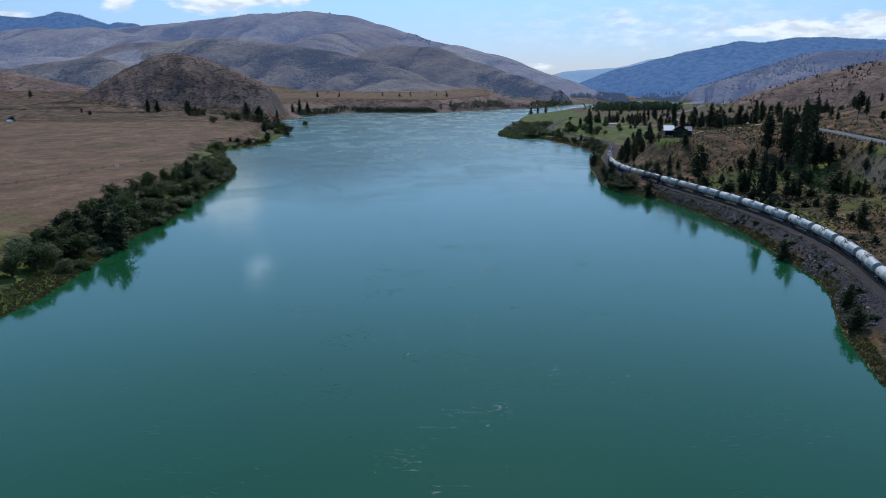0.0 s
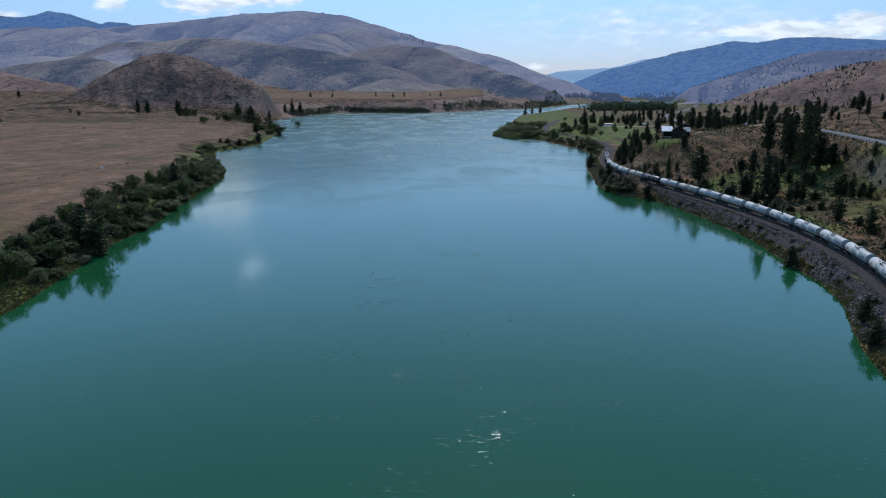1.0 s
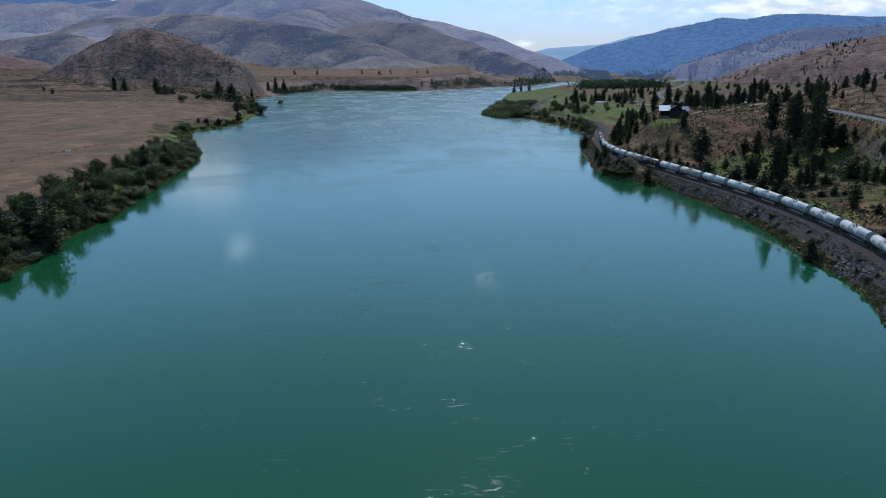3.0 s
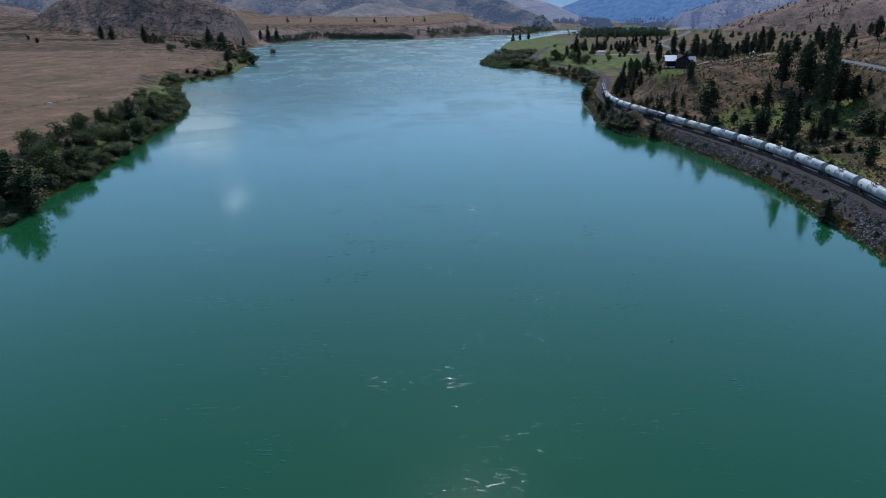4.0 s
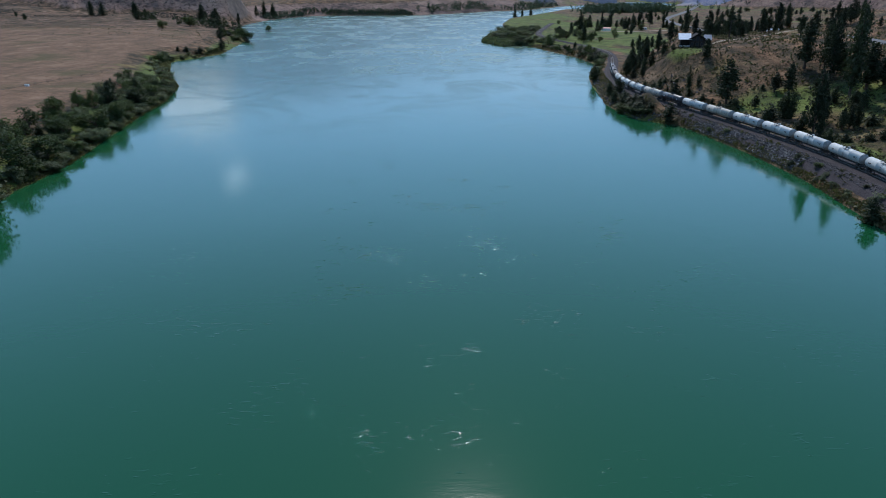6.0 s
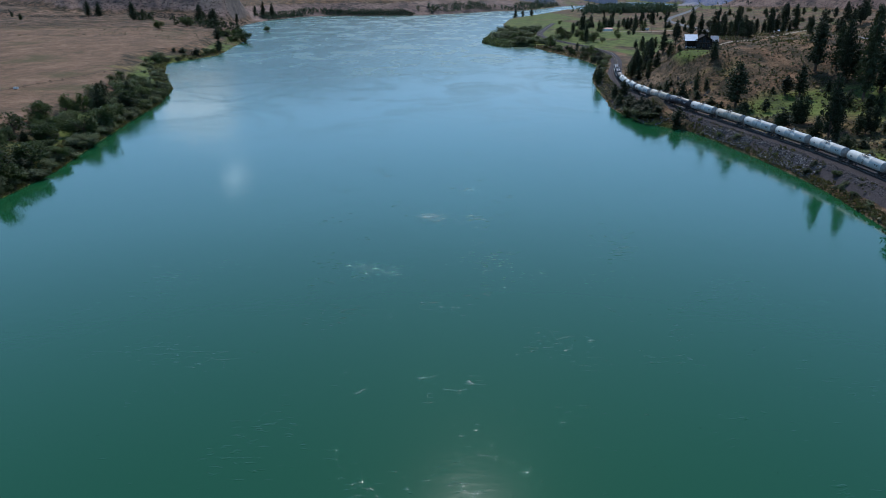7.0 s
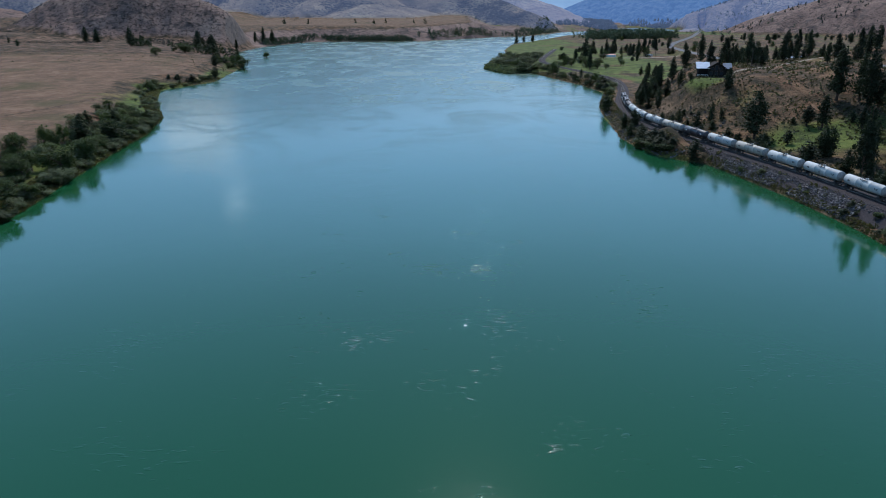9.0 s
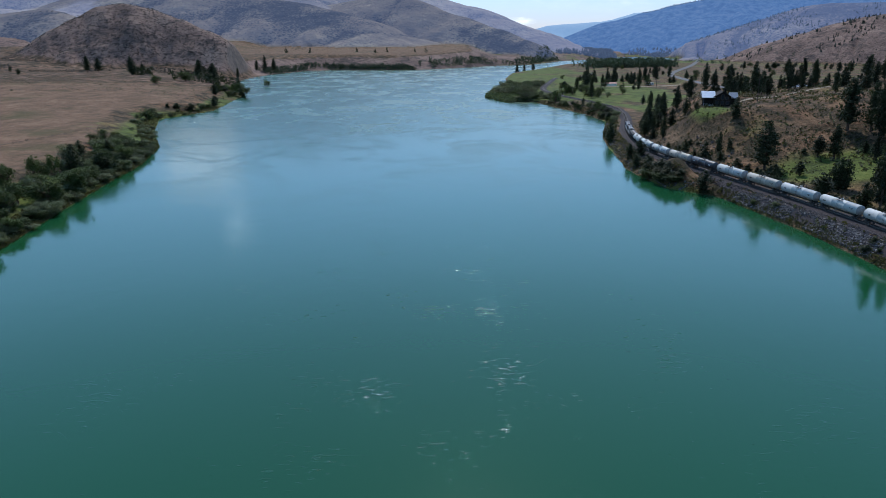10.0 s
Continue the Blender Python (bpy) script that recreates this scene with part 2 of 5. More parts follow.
def water_material():
    mt, nt, bs = material("water")
    # body colour: silty green with slow drifts; sky and banks come by reflection
    drift = noise_node(nt, 0.006, 4, 0.5, stretch=(1, 0.4, 1))
    nt.links.new(ramp(nt, drift, [(0.3, (0.008, 0.063, 0.023)), (0.7, (0.011, 0.076, 0.027))]), bs.inputs["Base Color"])
    bs.inputs["IOR"].default_value, bs.inputs["Specular IOR Level"].default_value = 1.333, 0.50
    swirl = noise_node(nt, 0.020, 8, 0.68, stretch=(1.1, 0.8, 1), warp=0.9)
    calm = calc(nt, "MINIMUM", calc(nt, "MAXIMUM", calc(nt, "MULTIPLY", calc(nt, "SUBTRACT", swirl, 0.46), 2.6), 0.015), 0.40)
    chop = noise_node(nt, 0.55, 3, 0.55, stretch=(0.7, 1.3, 1))
    ripple = noise_node(nt, 2.6, 3, 0.6, stretch=(0.8, 1.3, 1))
    # livelier water upstream over the shallows
    tc, sx = nt.nodes.new("ShaderNodeTexCoord"), nt.nodes.new("ShaderNodeSeparateXYZ")
    nt.links.new(tc.outputs["Object"], sx.inputs[0])
    up = calc(nt, "MINIMUM", calc(nt, "MAXIMUM", calc(nt, "DIVIDE", calc(nt, "SUBTRACT", sx.outputs[1], 260.0), 420.0), 0.0), 1.0)
    nt.links.new(calc(nt, "ADD", 0.072, calc(nt, "MULTIPLY", up, calc(nt, "ADD", 0.12, calc(nt, "MULTIPLY", calm, 0.35)))), bs.inputs["Roughness"])
    calm = calc(nt, "ADD", calc(nt, "MULTIPLY", calm, 0.40), calc(nt, "MULTIPLY", up, calc(nt, "ADD", 0.25, calc(nt, "MULTIPLY", calm, 1.5))))
    # patches of short wavelets where the current breaks the surface
    crowd = calc(nt, "MULTIPLY", calc(nt, "SUBTRACT", noise_node(nt, 0.06, 3, 0.6), 0.5), 0.75)
    broken = ramp(nt, calc(nt, "ADD", noise_node(nt, 0.95, 3, 0.6, stretch=(0.5, 1.3, 1)), crowd), [(0.68, (0, 0, 0)), (0.80, (1, 1, 1))])
    lane = calc(nt, "EXPONENT", calc(nt, "MULTIPLY", calc(nt, "POWER", calc(nt, "DIVIDE", calc(nt, "SUBTRACT", sx.outputs[0], 5.0), 60.0), 2.0), -1.0))
    quiet = calc(nt, "MINIMUM", calc(nt, "MAXIMUM", calc(nt, "DIVIDE", calc(nt, "SUBTRACT", sx.outputs[1], 260.0), 120.0), 0.0), 1.0)
    wavelet = calc(nt, "ADD", 0.55, noise_node(nt, 3.4, 2, 0.5, stretch=(0.7, 1.3, 1)))
    tips = calc(nt, "MULTIPLY", calc(nt, "MULTIPLY", wavelet, broken), calc(nt, "MULTIPLY", lane, calc(nt, "SUBTRACT", 0.115, calc(nt, "MULTIPLY", quiet, 0.113))))
    h = calc(nt, "ADD", calc(nt, "MULTIPLY", chop, 0.30), calc(nt, "MULTIPLY", ripple, 0.06))
    bump(nt, bs, calc(nt, "ADD", calc(nt, "MULTIPLY", h, calm), tips), 1.0, 0.35)
    return mt


def far_material():
    mt, nt, bs = material("far forest")
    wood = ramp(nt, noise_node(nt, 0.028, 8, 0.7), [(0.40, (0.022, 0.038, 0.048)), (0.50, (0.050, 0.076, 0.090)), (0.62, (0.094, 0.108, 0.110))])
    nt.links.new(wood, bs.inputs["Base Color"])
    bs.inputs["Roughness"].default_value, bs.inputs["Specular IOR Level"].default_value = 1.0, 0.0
    # haze is put in as a blue glow over bluish forest tones
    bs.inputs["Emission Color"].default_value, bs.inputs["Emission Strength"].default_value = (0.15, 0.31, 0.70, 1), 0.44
    bump(nt, bs, noise_node(nt, 0.03, 6, 0.7), 0.9, 12.0)
    return mt


def middle_material():
    """Grass mountains some kilometres off, the blue of the air added as emission; brush gathers in the gullies."""
    mt, nt, bs = material("middle mountains")
    at = nt.nodes.new("ShaderNodeAttribute")
    at.attribute_name = "cover"
    sp = nt.nodes.new("ShaderNodeSeparateColor")
    nt.links.new(at.outputs["Color"], sp.inputs[0])
    vein, haze = sp.outputs[0], at.outputs["Alpha"]
    wide, fine = noise_node(nt, 0.0032, 5, 0.55), noise_node(nt, 0.03, 6, 0.65)
    n = calc(nt, "ADD", calc(nt, "MULTIPLY", wide, 0.6), calc(nt, "MULTIPLY", fine, 0.4))
    grass = ramp(nt, n, [(0.36, (0.125, 0.100, 0.073)), (0.50, (0.200, 0.155, 0.104)), (0.62, (0.300, 0.238, 0.152))])
    # brush: thick in the gullies, thin on the spurs
    thick = calc(nt, "ADD", calc(nt, "MULTIPLY", vein, 0.75), calc(nt, "MULTIPLY", noise_node(nt, 0.006, 5, 0.6), 0.5))
    patches = ramp(nt, thick, [(0.50, (0, 0, 0)), (0.86, (0.75, 0.75, 0.75))])
    dots = ramp(nt, calc(nt, "ADD", noise_node(nt, 0.13, 2, 0.5), calc(nt, "MULTIPLY", thick, 0.42)), [(0.76, (0, 0, 0)), (0.86, (0.75, 0.75, 0.75))])
    brush = ramp(nt, fine, [(0.38, (0.030, 0.032, 0.028)), (0.62, (0.082, 0.076, 0.058))])
    col = mixed(nt, patches, grass, brush)
    col = mixed(nt, dots, col, (0.034, 0.036, 0.031))
    nt.links.new(col, bs.inputs["Base Color"])
    bs.inputs["Roughness"].default_value, bs.inputs["Specular IOR Level"].default_value = 1.0, 0.0
    # blue emission imitates haze, stronger where a ridge's haze level is higher
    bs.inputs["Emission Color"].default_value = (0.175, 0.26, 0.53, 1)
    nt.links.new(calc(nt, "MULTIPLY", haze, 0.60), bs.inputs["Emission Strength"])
    bump(nt, bs, calc(nt, "ADD", calc(nt, "MULTIPLY", noise_node(nt, 0.011, 5, 0.6), 2.0), fine), 0.8, 9.0)
    return mt


def farthest_material():
    mt, nt, bs = material("farthest ridge")
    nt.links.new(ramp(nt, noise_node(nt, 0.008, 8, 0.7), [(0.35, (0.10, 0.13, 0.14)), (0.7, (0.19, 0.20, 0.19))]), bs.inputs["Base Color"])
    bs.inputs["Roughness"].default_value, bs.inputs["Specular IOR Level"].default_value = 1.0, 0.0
    # strongest painted haze: pale blue emission on the last ridge
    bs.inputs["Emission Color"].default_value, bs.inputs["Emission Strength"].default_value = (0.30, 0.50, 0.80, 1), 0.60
    return mt


M_FARTHEST = farthest_material()
M_FAR = far_material()
M_MID = middle_material()
M_GROUND, M_WATER = ground_material(), water_material()
M_BALLAST = plain("ballast", (0.020, 0.017, 0.018), (0.082, 0.069, 0.070), 2.2, 0.95, grain=0.15, spec=0.1)
M_STEEL = plain("worn rail steel", (0.07, 0.06, 0.055), (0.16, 0.14, 0.13), 2.0, 0.55, 0.6)
M_TIE = plain("creosoted timber", (0.03, 0.022, 0.017), (0.09, 0.07, 0.055), 2.0, 0.9)
M_ASPHALT = plain("weathered asphalt", (0.10, 0.098, 0.094), (0.16, 0.156, 0.15), 0.4, 0.95, spec=0.15)
M_DIRT = plain("packed dirt", (0.20, 0.16, 0.115), (0.33, 0.27, 0.20), 0.4, 0.95, spec=0.1)
M_WHITE = plain("white tank paint", (0.34, 0.345, 0.325), (0.50, 0.505, 0.475), 0.8, 0.55)
# shade of the ends turned from the sun, painted as darker grey
M_HEAD_SHADED = plain("tank head paint darkened as shade", (0.20, 0.195, 0.18), (0.38, 0.37, 0.35), 0.9, 0.8, spec=0.2)
M_BEIGE = plain("cream tank paint", (0.30, 0.265, 0.21), (0.43, 0.39, 0.32), 0.8, 0.55)
M_BLACK = plain("black tank paint", (0.022, 0.022, 0.025), (0.055, 0.055, 0.06), 0.8, 0.45)
M_UNDER = plain("grimy underframe", (0.018, 0.016, 0.015), (0.05, 0.045, 0.04), 1.0, 0.8)
M_LOCO = plain("dark locomotive paint", (0.02, 0.024, 0.035), (0.05, 0.06, 0.085), 0.7, 0.45)
M_GLASS = plain("cab glass", (0.02, 0.025, 0.03), (0.03, 0.035, 0.04), 1.0, 0.08)
M_BARK = plain("pine bark", (0.05, 0.032, 0.022), (0.13, 0.085, 0.055), 2.0, 0.95)
M_PINE = leaf("pine needles", (0.012, 0.018, 0.010), (0.046, 0.058, 0.027), 0.12)
M_JUNIPER = leaf("juniper foliage", (0.013, 0.021, 0.010), (0.055, 0.068, 0.028), 0.12)
M_BROAD = leaf("broad leaves", (0.013, 0.026, 0.008), (0.090, 0.122, 0.034), 0.2)
M_WILLOW = leaf("grey willow leaves", (0.050, 0.062, 0.032), (0.19, 0.215, 0.12))
M_SAGE = leaf("sagebrush", (0.045, 0.042, 0.024), (0.150, 0.130, 0.080), 0.12)
M_OLIVE = leaf("olive slope brush", (0.055, 0.052, 0.024), (0.165, 0.150, 0.070), 0.15)
M_SCRUB = leaf("hill scrub", (0.030, 0.030, 0.022), (0.075, 0.066, 0.050), 0.0)
M_REED = leaf("reeds and bank grass", (0.034, 0.034, 0.014), (0.098, 0.090, 0.042))
M_FARWOOD = leaf("distant needles", (0.024, 0.042, 0.026), (0.068, 0.092, 0.056), 0.15)
M_SLOPE = leaf("needles on the far slopes", (0.022, 0.034, 0.028), (0.060, 0.076, 0.058), 0.1)
# these needles glow faintly blue to imitate distance haze
M_CREST = leaf("needles with haze glow", (0.028, 0.044, 0.044), (0.060, 0.082, 0.078), 0.1, 0.26)
M_SNAG = leaf("dead red needles", (0.06, 0.03, 0.015), (0.13, 0.07, 0.035))
M_LOG = plain("weathered dark logs", (0.010, 0.008, 0.007), (0.030, 0.024, 0.020), 1.2, 0.85, spec=0.1)
M_ROOF = plain("pale metal roof", (0.58, 0.60, 0.62), (0.74, 0.76, 0.78), 0.5, 0.35, 0.3)
M_PAINT = plain("white boards", (0.66, 0.66, 0.64), (0.8, 0.8, 0.78), 0.7, 0.6)
M_RED = plain("faded red paint", (0.22, 0.045, 0.035), (0.34, 0.09, 0.07), 0.7, 0.6)


# ---- terrain: shores, railway and road lines, and the ridges round the valley ----
SHORE_L = [(-132, -700), (-122, 0), (-118, 150), (-117, 195), (-124, 240), (-130, 275), (-131, 310), (-138, 350), (-148, 415), (-152, 450), (-168, 512),
           (-203, 590), (-230, 665), (-216, 720), (-212, 742), (-237, 915), (-262, 1020), (-330, 1200), (-350, 1330), (-352, 1500), (-320, 1690),
           (-270, 1740), (-95, 1740), (0, 1850), (120, 2060), (230, 2150), (400, 2600), (590, 2850), (690, 3050), (750, 3330)]
SHORE_R = [(40, -700), (60, 0), (78, 120), (83, 142), (90, 170), (96, 186), (104, 205), (108, 222), (109.5, 245), (111, 265), (112.5, 285), (112, 305),
           (110, 330), (106, 358), (102.5, 379), (94, 388), (88, 396), (84, 420), (82.5, 443), (86, 468), (90, 512), (97, 560), (118, 645), (114, 703),
           (97, 775), (85, 838), (58, 825), (38, 894), (53, 1000), (85, 1150), (95, 1320), (127, 1553), (200, 1750), (330, 2150), (470, 2290), (560, 2400), (690, 2520), (800, 2600), (895, 2950), (900, 3200), (850, 3330)]
RAIL = [(70, 0), (76, 60), (89, 110), (102, 150), (109.5, 178), (114.5, 200), (120.3, 222), (124, 243), (125.7, 262), (126.2, 281), (125.6, 300),
        (124.3, 315), (122.4, 330), (120, 345), (117.3, 360), (113.3, 380), (109.3, 400), (105.5, 420), (102, 440), (100.2, 457), (99.8, 475), (101.3, 495),
        (105, 520), (109.5, 545), (115, 572), (123, 604), (130, 635), (136, 668), (140, 700), (139.5, 730), (135, 770), (127, 812), (117, 865), (112, 915),
        (115, 985), (138, 1100), (170, 1250)]
RAIL_Z = 5.2
ROAD = [(190, 200, 31), (203, 320, 30.5), (213, 376, 30), (226, 435, 30), (238, 492, 30), (246, 545, 29), (256, 640, 22), (285, 850, 13), (335, 1150, 9.4),
        (381, 1326, 9.2), (586, 1823, 9.2), (881, 2607, 9.2), (908, 2690, 9.3)]
# crest lines (x, y, z), side slope, crest rounding, painted haze level
RIDGES = [
    ([(-727, 1425, 55), (-696, 1420, 80), (-659, 1412, 108), (-623, 1405, 122), (-580, 1400, 127), (-532, 1392, 118), (-473, 1378, 99), (-424, 1362, 80), (-377, 1346, 59), (-343, 1330, 38)], 0.66, 12, 0.0),
    ([(-1300, 1600, 120), (-1077, 1600, 99), (-915, 1520, 45)], 0.30, 40, 0.0),
    ([(-1800, 2400, 165), (-1627, 2300, 141), (-1481, 2250, 123), (-1404, 2250, 137), (-1281, 2200, 144), (-1170, 2200, 157), (-1109, 2150, 147), (-1042, 2100, 120)], 0.50, 30, 0.3),
    ([(-1500, 3100, 258), (-1274, 3000, 254), (-1131, 2950, 264), (-994, 2900, 262), (-909, 2850, 252), (-758, 2800, 233), (-628, 2720, 213), (-512, 2650, 195),
      (-385, 2550, 164), (-272, 2450, 133), (-175, 2320, 77)], 0.42, 40, 0.34),
    ([(-476, 3150, 219), (-280, 3000, 238), (-137, 2900, 221), (-66, 2820, 188), (36, 2720, 154), (165, 2600, 106), (244, 2530, 73), (311, 2500, 40)], 0.48, 35, 0.34),
    ([(-526, 3800, 371), (-582, 3500, 335), (-681, 3300, 307), (-740, 3100, 255)], 0.42, 50, 0.56),
    ([(-2000, 4100, 410), (-1674, 4100, 433), (-1583, 4150, 450), (-1418, 4150, 462), (-1268, 4100, 475), (-1058, 4050, 476), (-901, 4000, 482), (-686, 3950, 455),
      (-524, 3900, 405), (-381, 3850, 357), (-208, 3750, 303), (-88, 3700, 280), (85, 3550, 230), (241, 3350, 156), (378, 3150, 89), (480, 3000, 53)], 0.40, 70, 0.72),
    ([(-2700, 3500, 345), (-2338, 3500, 342), (-2126, 3500, 360), (-2006, 3450, 345), (-1874, 3500, 360), (-1756, 3450, 338), (-1644, 3400, 312), (-1533, 3300, 290),
      (-1341, 3100, 266)], 0.36, 70, 0.68),
    ([(830, 2290, 14), (887, 2250, 31), (944, 2180, 62), (1008, 2120, 87), (1066, 2060, 112), (1112, 2030, 125), (1146, 2000, 131), (1270, 1900, 164), (2400, 1700, 300)], 0.44, 40, 0.08),
    ([(1030, 2980, 14), (1094, 2900, 60), (1174, 2850, 101), (1261, 2800, 149), (1342, 2750, 192), (1368, 2700, 195), (1427, 2650, 193), (1487, 2600, 192), (1671, 2500, 217), (2300, 2400, 280)], 0.36, 60, 0.66),
]
FAR_RIDGES = [
    ([(-3840, 4850, 539), (-3235, 4850, 555), (-3030, 4850, 539), (-2917, 4850, 554), (-2814, 4850, 579), (-2690, 4850, 560), (-2598, 4850, 530), (-2457, 4850, 489), (-2407, 4850, 508), (-2313, 4850, 500), (-2221, 4850, 470), (-1984, 4850, 480)], 0.62, 40, 1.0),
    ([(520, 4250, 10), (573, 4200, 40), (654, 4200, 80), (924, 4200, 180), (1124, 4200, 227), (1297, 4200, 268), (1577, 4200, 323), (1697, 4200, 314), (1877, 4200, 341),
      (2075, 4200, 343), (2399, 4200, 326), (3000, 3900, 330)], 0.42, 60, 1.0),
    ([(276, 4900, 88), (663, 4900, 175), (894, 4900, 194), (1009, 4900, 198), (1066, 4900, 209), (1236, 4900, 253), (1387, 4900, 272), (1653, 4900, 271)], 0.7, 40, 1.5),
]


def hashed(ix, iy, seed):
    n = (ix.astype(np.int64) * 374761393 + iy.astype(np.int64) * 668265263 + seed * 974634777) & 0x7FFFFFFF
    n = ((n ^ (n >> 13)) * 1274126177) & 0x7FFFFFFF
    return ((n ^ (n >> 16)) & 0xFFFF) / 65535.0


def wander(x, y, seed=0):
    """Smooth value noise, -1 to 1."""
    ix, iy = np.floor(x), np.floor(y)
    fx, fy = x - ix, y - iy
    fx, fy = fx * fx * (3 - 2 * fx), fy * fy * (3 - 2 * fy)
    a, b, c, d = hashed(ix, iy, seed), hashed(ix + 1, iy, seed), hashed(ix, iy + 1, seed), hashed(ix + 1, iy + 1, seed)
    return 2 * ((a * (1 - fx) + b * fx) * (1 - fy) + (c * (1 - fx) + d * fx) * fy) - 1


def rough(x, y, size, octaves=5, seed=0, ridged=False):
    total, amp, norm = 0, 1.0, 0
    for k in range(octaves):
        n = wander(x / size + 17.3 * k, y / size - 9.1 * k, seed + k)
        total = total + amp * ((1 - 2 * np.abs(n)) if ridged else n)
        norm, amp, size = norm + amp, amp * 0.5, size * 0.5
    return total / norm


def smooth(v):
    v = np.clip(v, 0, 1)
    return v * v * (3 - 2 * v)


def nearest(x, y, line):
    """Distance to a polyline, and its third coordinate at the nearest place."""
    best, third = np.full(x.shape, 1e9), np.zeros(x.shape)
    for p, q in zip(line, line[1:]):
        dx, dy = q[0] - p[0], q[1] - p[1]
        t = np.clip(((x - p[0]) * dx + (y - p[1]) * dy) / (dx * dx + dy * dy), 0, 1)
        d = np.hypot(x - p[0] - t * dx, y - p[1] - t * dy)
        near = d < best
        best = np.where(near, d, best)
        if len(p) > 2:
            third = np.where(near, p[2] + t * (q[2] - p[2]), third)
    return best, third


def in_river(x, y):
    ring, inside = SHORE_L + SHORE_R[::-1], np.zeros(x.shape, bool)
    for (ax, ay), (bx, by) in zip(ring, ring[1:] + ring[:1]):
        if ay != by:
            inside ^= ((ay > y) != (by > y)) & (x < (bx - ax) * (y - ay) / (by - ay) + ax)
    return inside


def rail_x(y):
    return np.interp(y, [p[1] for p in RAIL], [p[0] for p in RAIL])


def terrain(x, y):
    """Ground height, and its cover: green, stony hill, hayfield, far forest with its haze level."""
    x, y = np.asarray(x, float), np.asarray(y, float)
    dl, dr = nearest(x, y, SHORE_L)[0], nearest(x, y, SHORE_R)[0]
    wet = in_river(x, y)
    wob = rough(x, y, 14, 3, 5) * 1.6
    d = np.minimum(dl, dr) + wob
    left = dl < dr
    # left bank: reedy foot, then the hay bench
    lh = 1.2 * smooth(d / 4) + 7.0 * smooth((d - 2) / 34) + 0.020 * np.clip(y - 520, 0, 760) * smooth(d / 120) + 0.4 * rough(x, y, 60, 4, 2)
    bench = smooth((y - 1380) / 60) * smooth((d - 30) / 50)
    bench = bench * (1 - smooth((x - 40) / 120))
    lh = lh + 0.04 * np.clip(y - 960, 0, 440) * smooth((-x - 540) / 130)
    lh = lh + 8.5 * bench + 0.034 * np.clip(y - 1750, 0, 900) * (1 - smooth((x - 40) / 120))
    # right bank: riprap up to the track, slope to the house hill and the road bench
    inland = x - rail_x(y)
    dx_r, _ = nearest(x, y, RAIL)
    rh = 1.0 * smooth(d / 3) + (RAIL_Z - 1.6) * smooth((d - 1) / 10)
    hill = smooth((y - 402) / 80) * (1 - smooth((y - 575) / 120)) * smooth((inland - 7) / 42)
    rh = rh + 19.0 * hill + 4.0 * smooth((inland - 18) / 40) * (1 - smooth((y - 520) / 120))
    rh = rh + 18 * smooth((inland - 55) / 75) * (1 - hill) * (1 - smooth((y - 560) / 200))
    rh = rh + 4.0 * hill * smooth((inland - 70) / 60) + 1.5 * rough(x, y, 40, 4, 8) * smooth((inland - 10) / 30)
    rh = rh + 20 * np.exp(-((x - 345) / 75) ** 2 - ((y - 530) / 90) ** 2)
    rh = rh + 0.02 * np.clip(x - 300, 0, 900)
    yard = np.exp(-((x - 143) / 16) ** 4 - ((y - 494) / 19) ** 4)
    rh = rh * (1 - yard) + 23.9 * yard
    # gravel slope from the track down to the water
    f = np.clip(np.maximum(d, 0) / (np.maximum(d, 0) + np.maximum(dx_r - 3.6, 0.3)), 0, 1)
    slope_z = 0.25 * smooth(d / 1.5) + (RAIL_Z - 1.05) * f ** 0.9 + 0.22 * rough(x, y, 7, 3, 23) * smooth(f * 4) * smooth((1 - f) * 4)
    slope_z = slope_z + 7.0 * np.exp(-((x - 96.5) / 6.0) ** 2 - ((y - 411) / 16) ** 2) * smooth((dx_r - 3.5) / 7) * smooth(d / 6)
    rh = np.where((inland < 0) & (y < 660), slope_z, rh)
    low = smooth((y - 700) / 80)
    rh = rh * (1 - low) + low * (np.minimum(d * 0.25, 2.0 + 0.012 * np.clip(d, 0, 500)) + 0.3 * rough(x, y, 50, 3, 4))
    z = np.where(left, lh, rh)
    # ridges of the valley sides
    far = np.zeros(x.shape)
    hilly = np.zeros(x.shape)
    gully = rough(x, y, 330, 7, 31, True)
    lumps = rough(x, y, 70, 4, 77)
    vein = np.zeros(x.shape)
    ledges = rough(x + 0.5 * y, 0.6 * y, 34, 4, 88, True)
    for k, (line, slope, rnd, haze) in enumerate(RIDGES + FAR_RIDGES):
        r, dist, run, u = np.full(x.shape, -1e9), np.full(x.shape, 1e9), 0.0, np.zeros(x.shape)
        for p, q in zip(line, line[1:]):
            dx, dy = q[0] - p[0], q[1] - p[1]
            long = math.hypot(dx, dy)
            t = np.clip(((x - p[0]) * dx + (y - p[1]) * dy) / (long * long), 0, 1)
            ds = np.hypot(x - p[0] - t * dx, y - p[1] - t * dy)
            r = np.maximum(r, p[2] + t * (q[2] - p[2]) - slope * (np.sqrt(ds * ds + rnd * rnd) - rnd))
            u, dist, run = np.where(ds < dist, run + t * long, u), np.minimum(ds, dist), run + long
        if (r < z - 90).all():
            continue
        # rounded spurs run down from the crest, with sharp gullies between them
        peak = max(p[2] for p in line)
        lam = min(max(0.5 * peak, 50), 230)
        bend = rough(x, y, 1.5 * lam, 3, 200 + k)
        n1 = np.abs(wander(u / lam + 0.6 * bend, dist / (3.0 * lam) + 0.3 * bend, 300 + k))
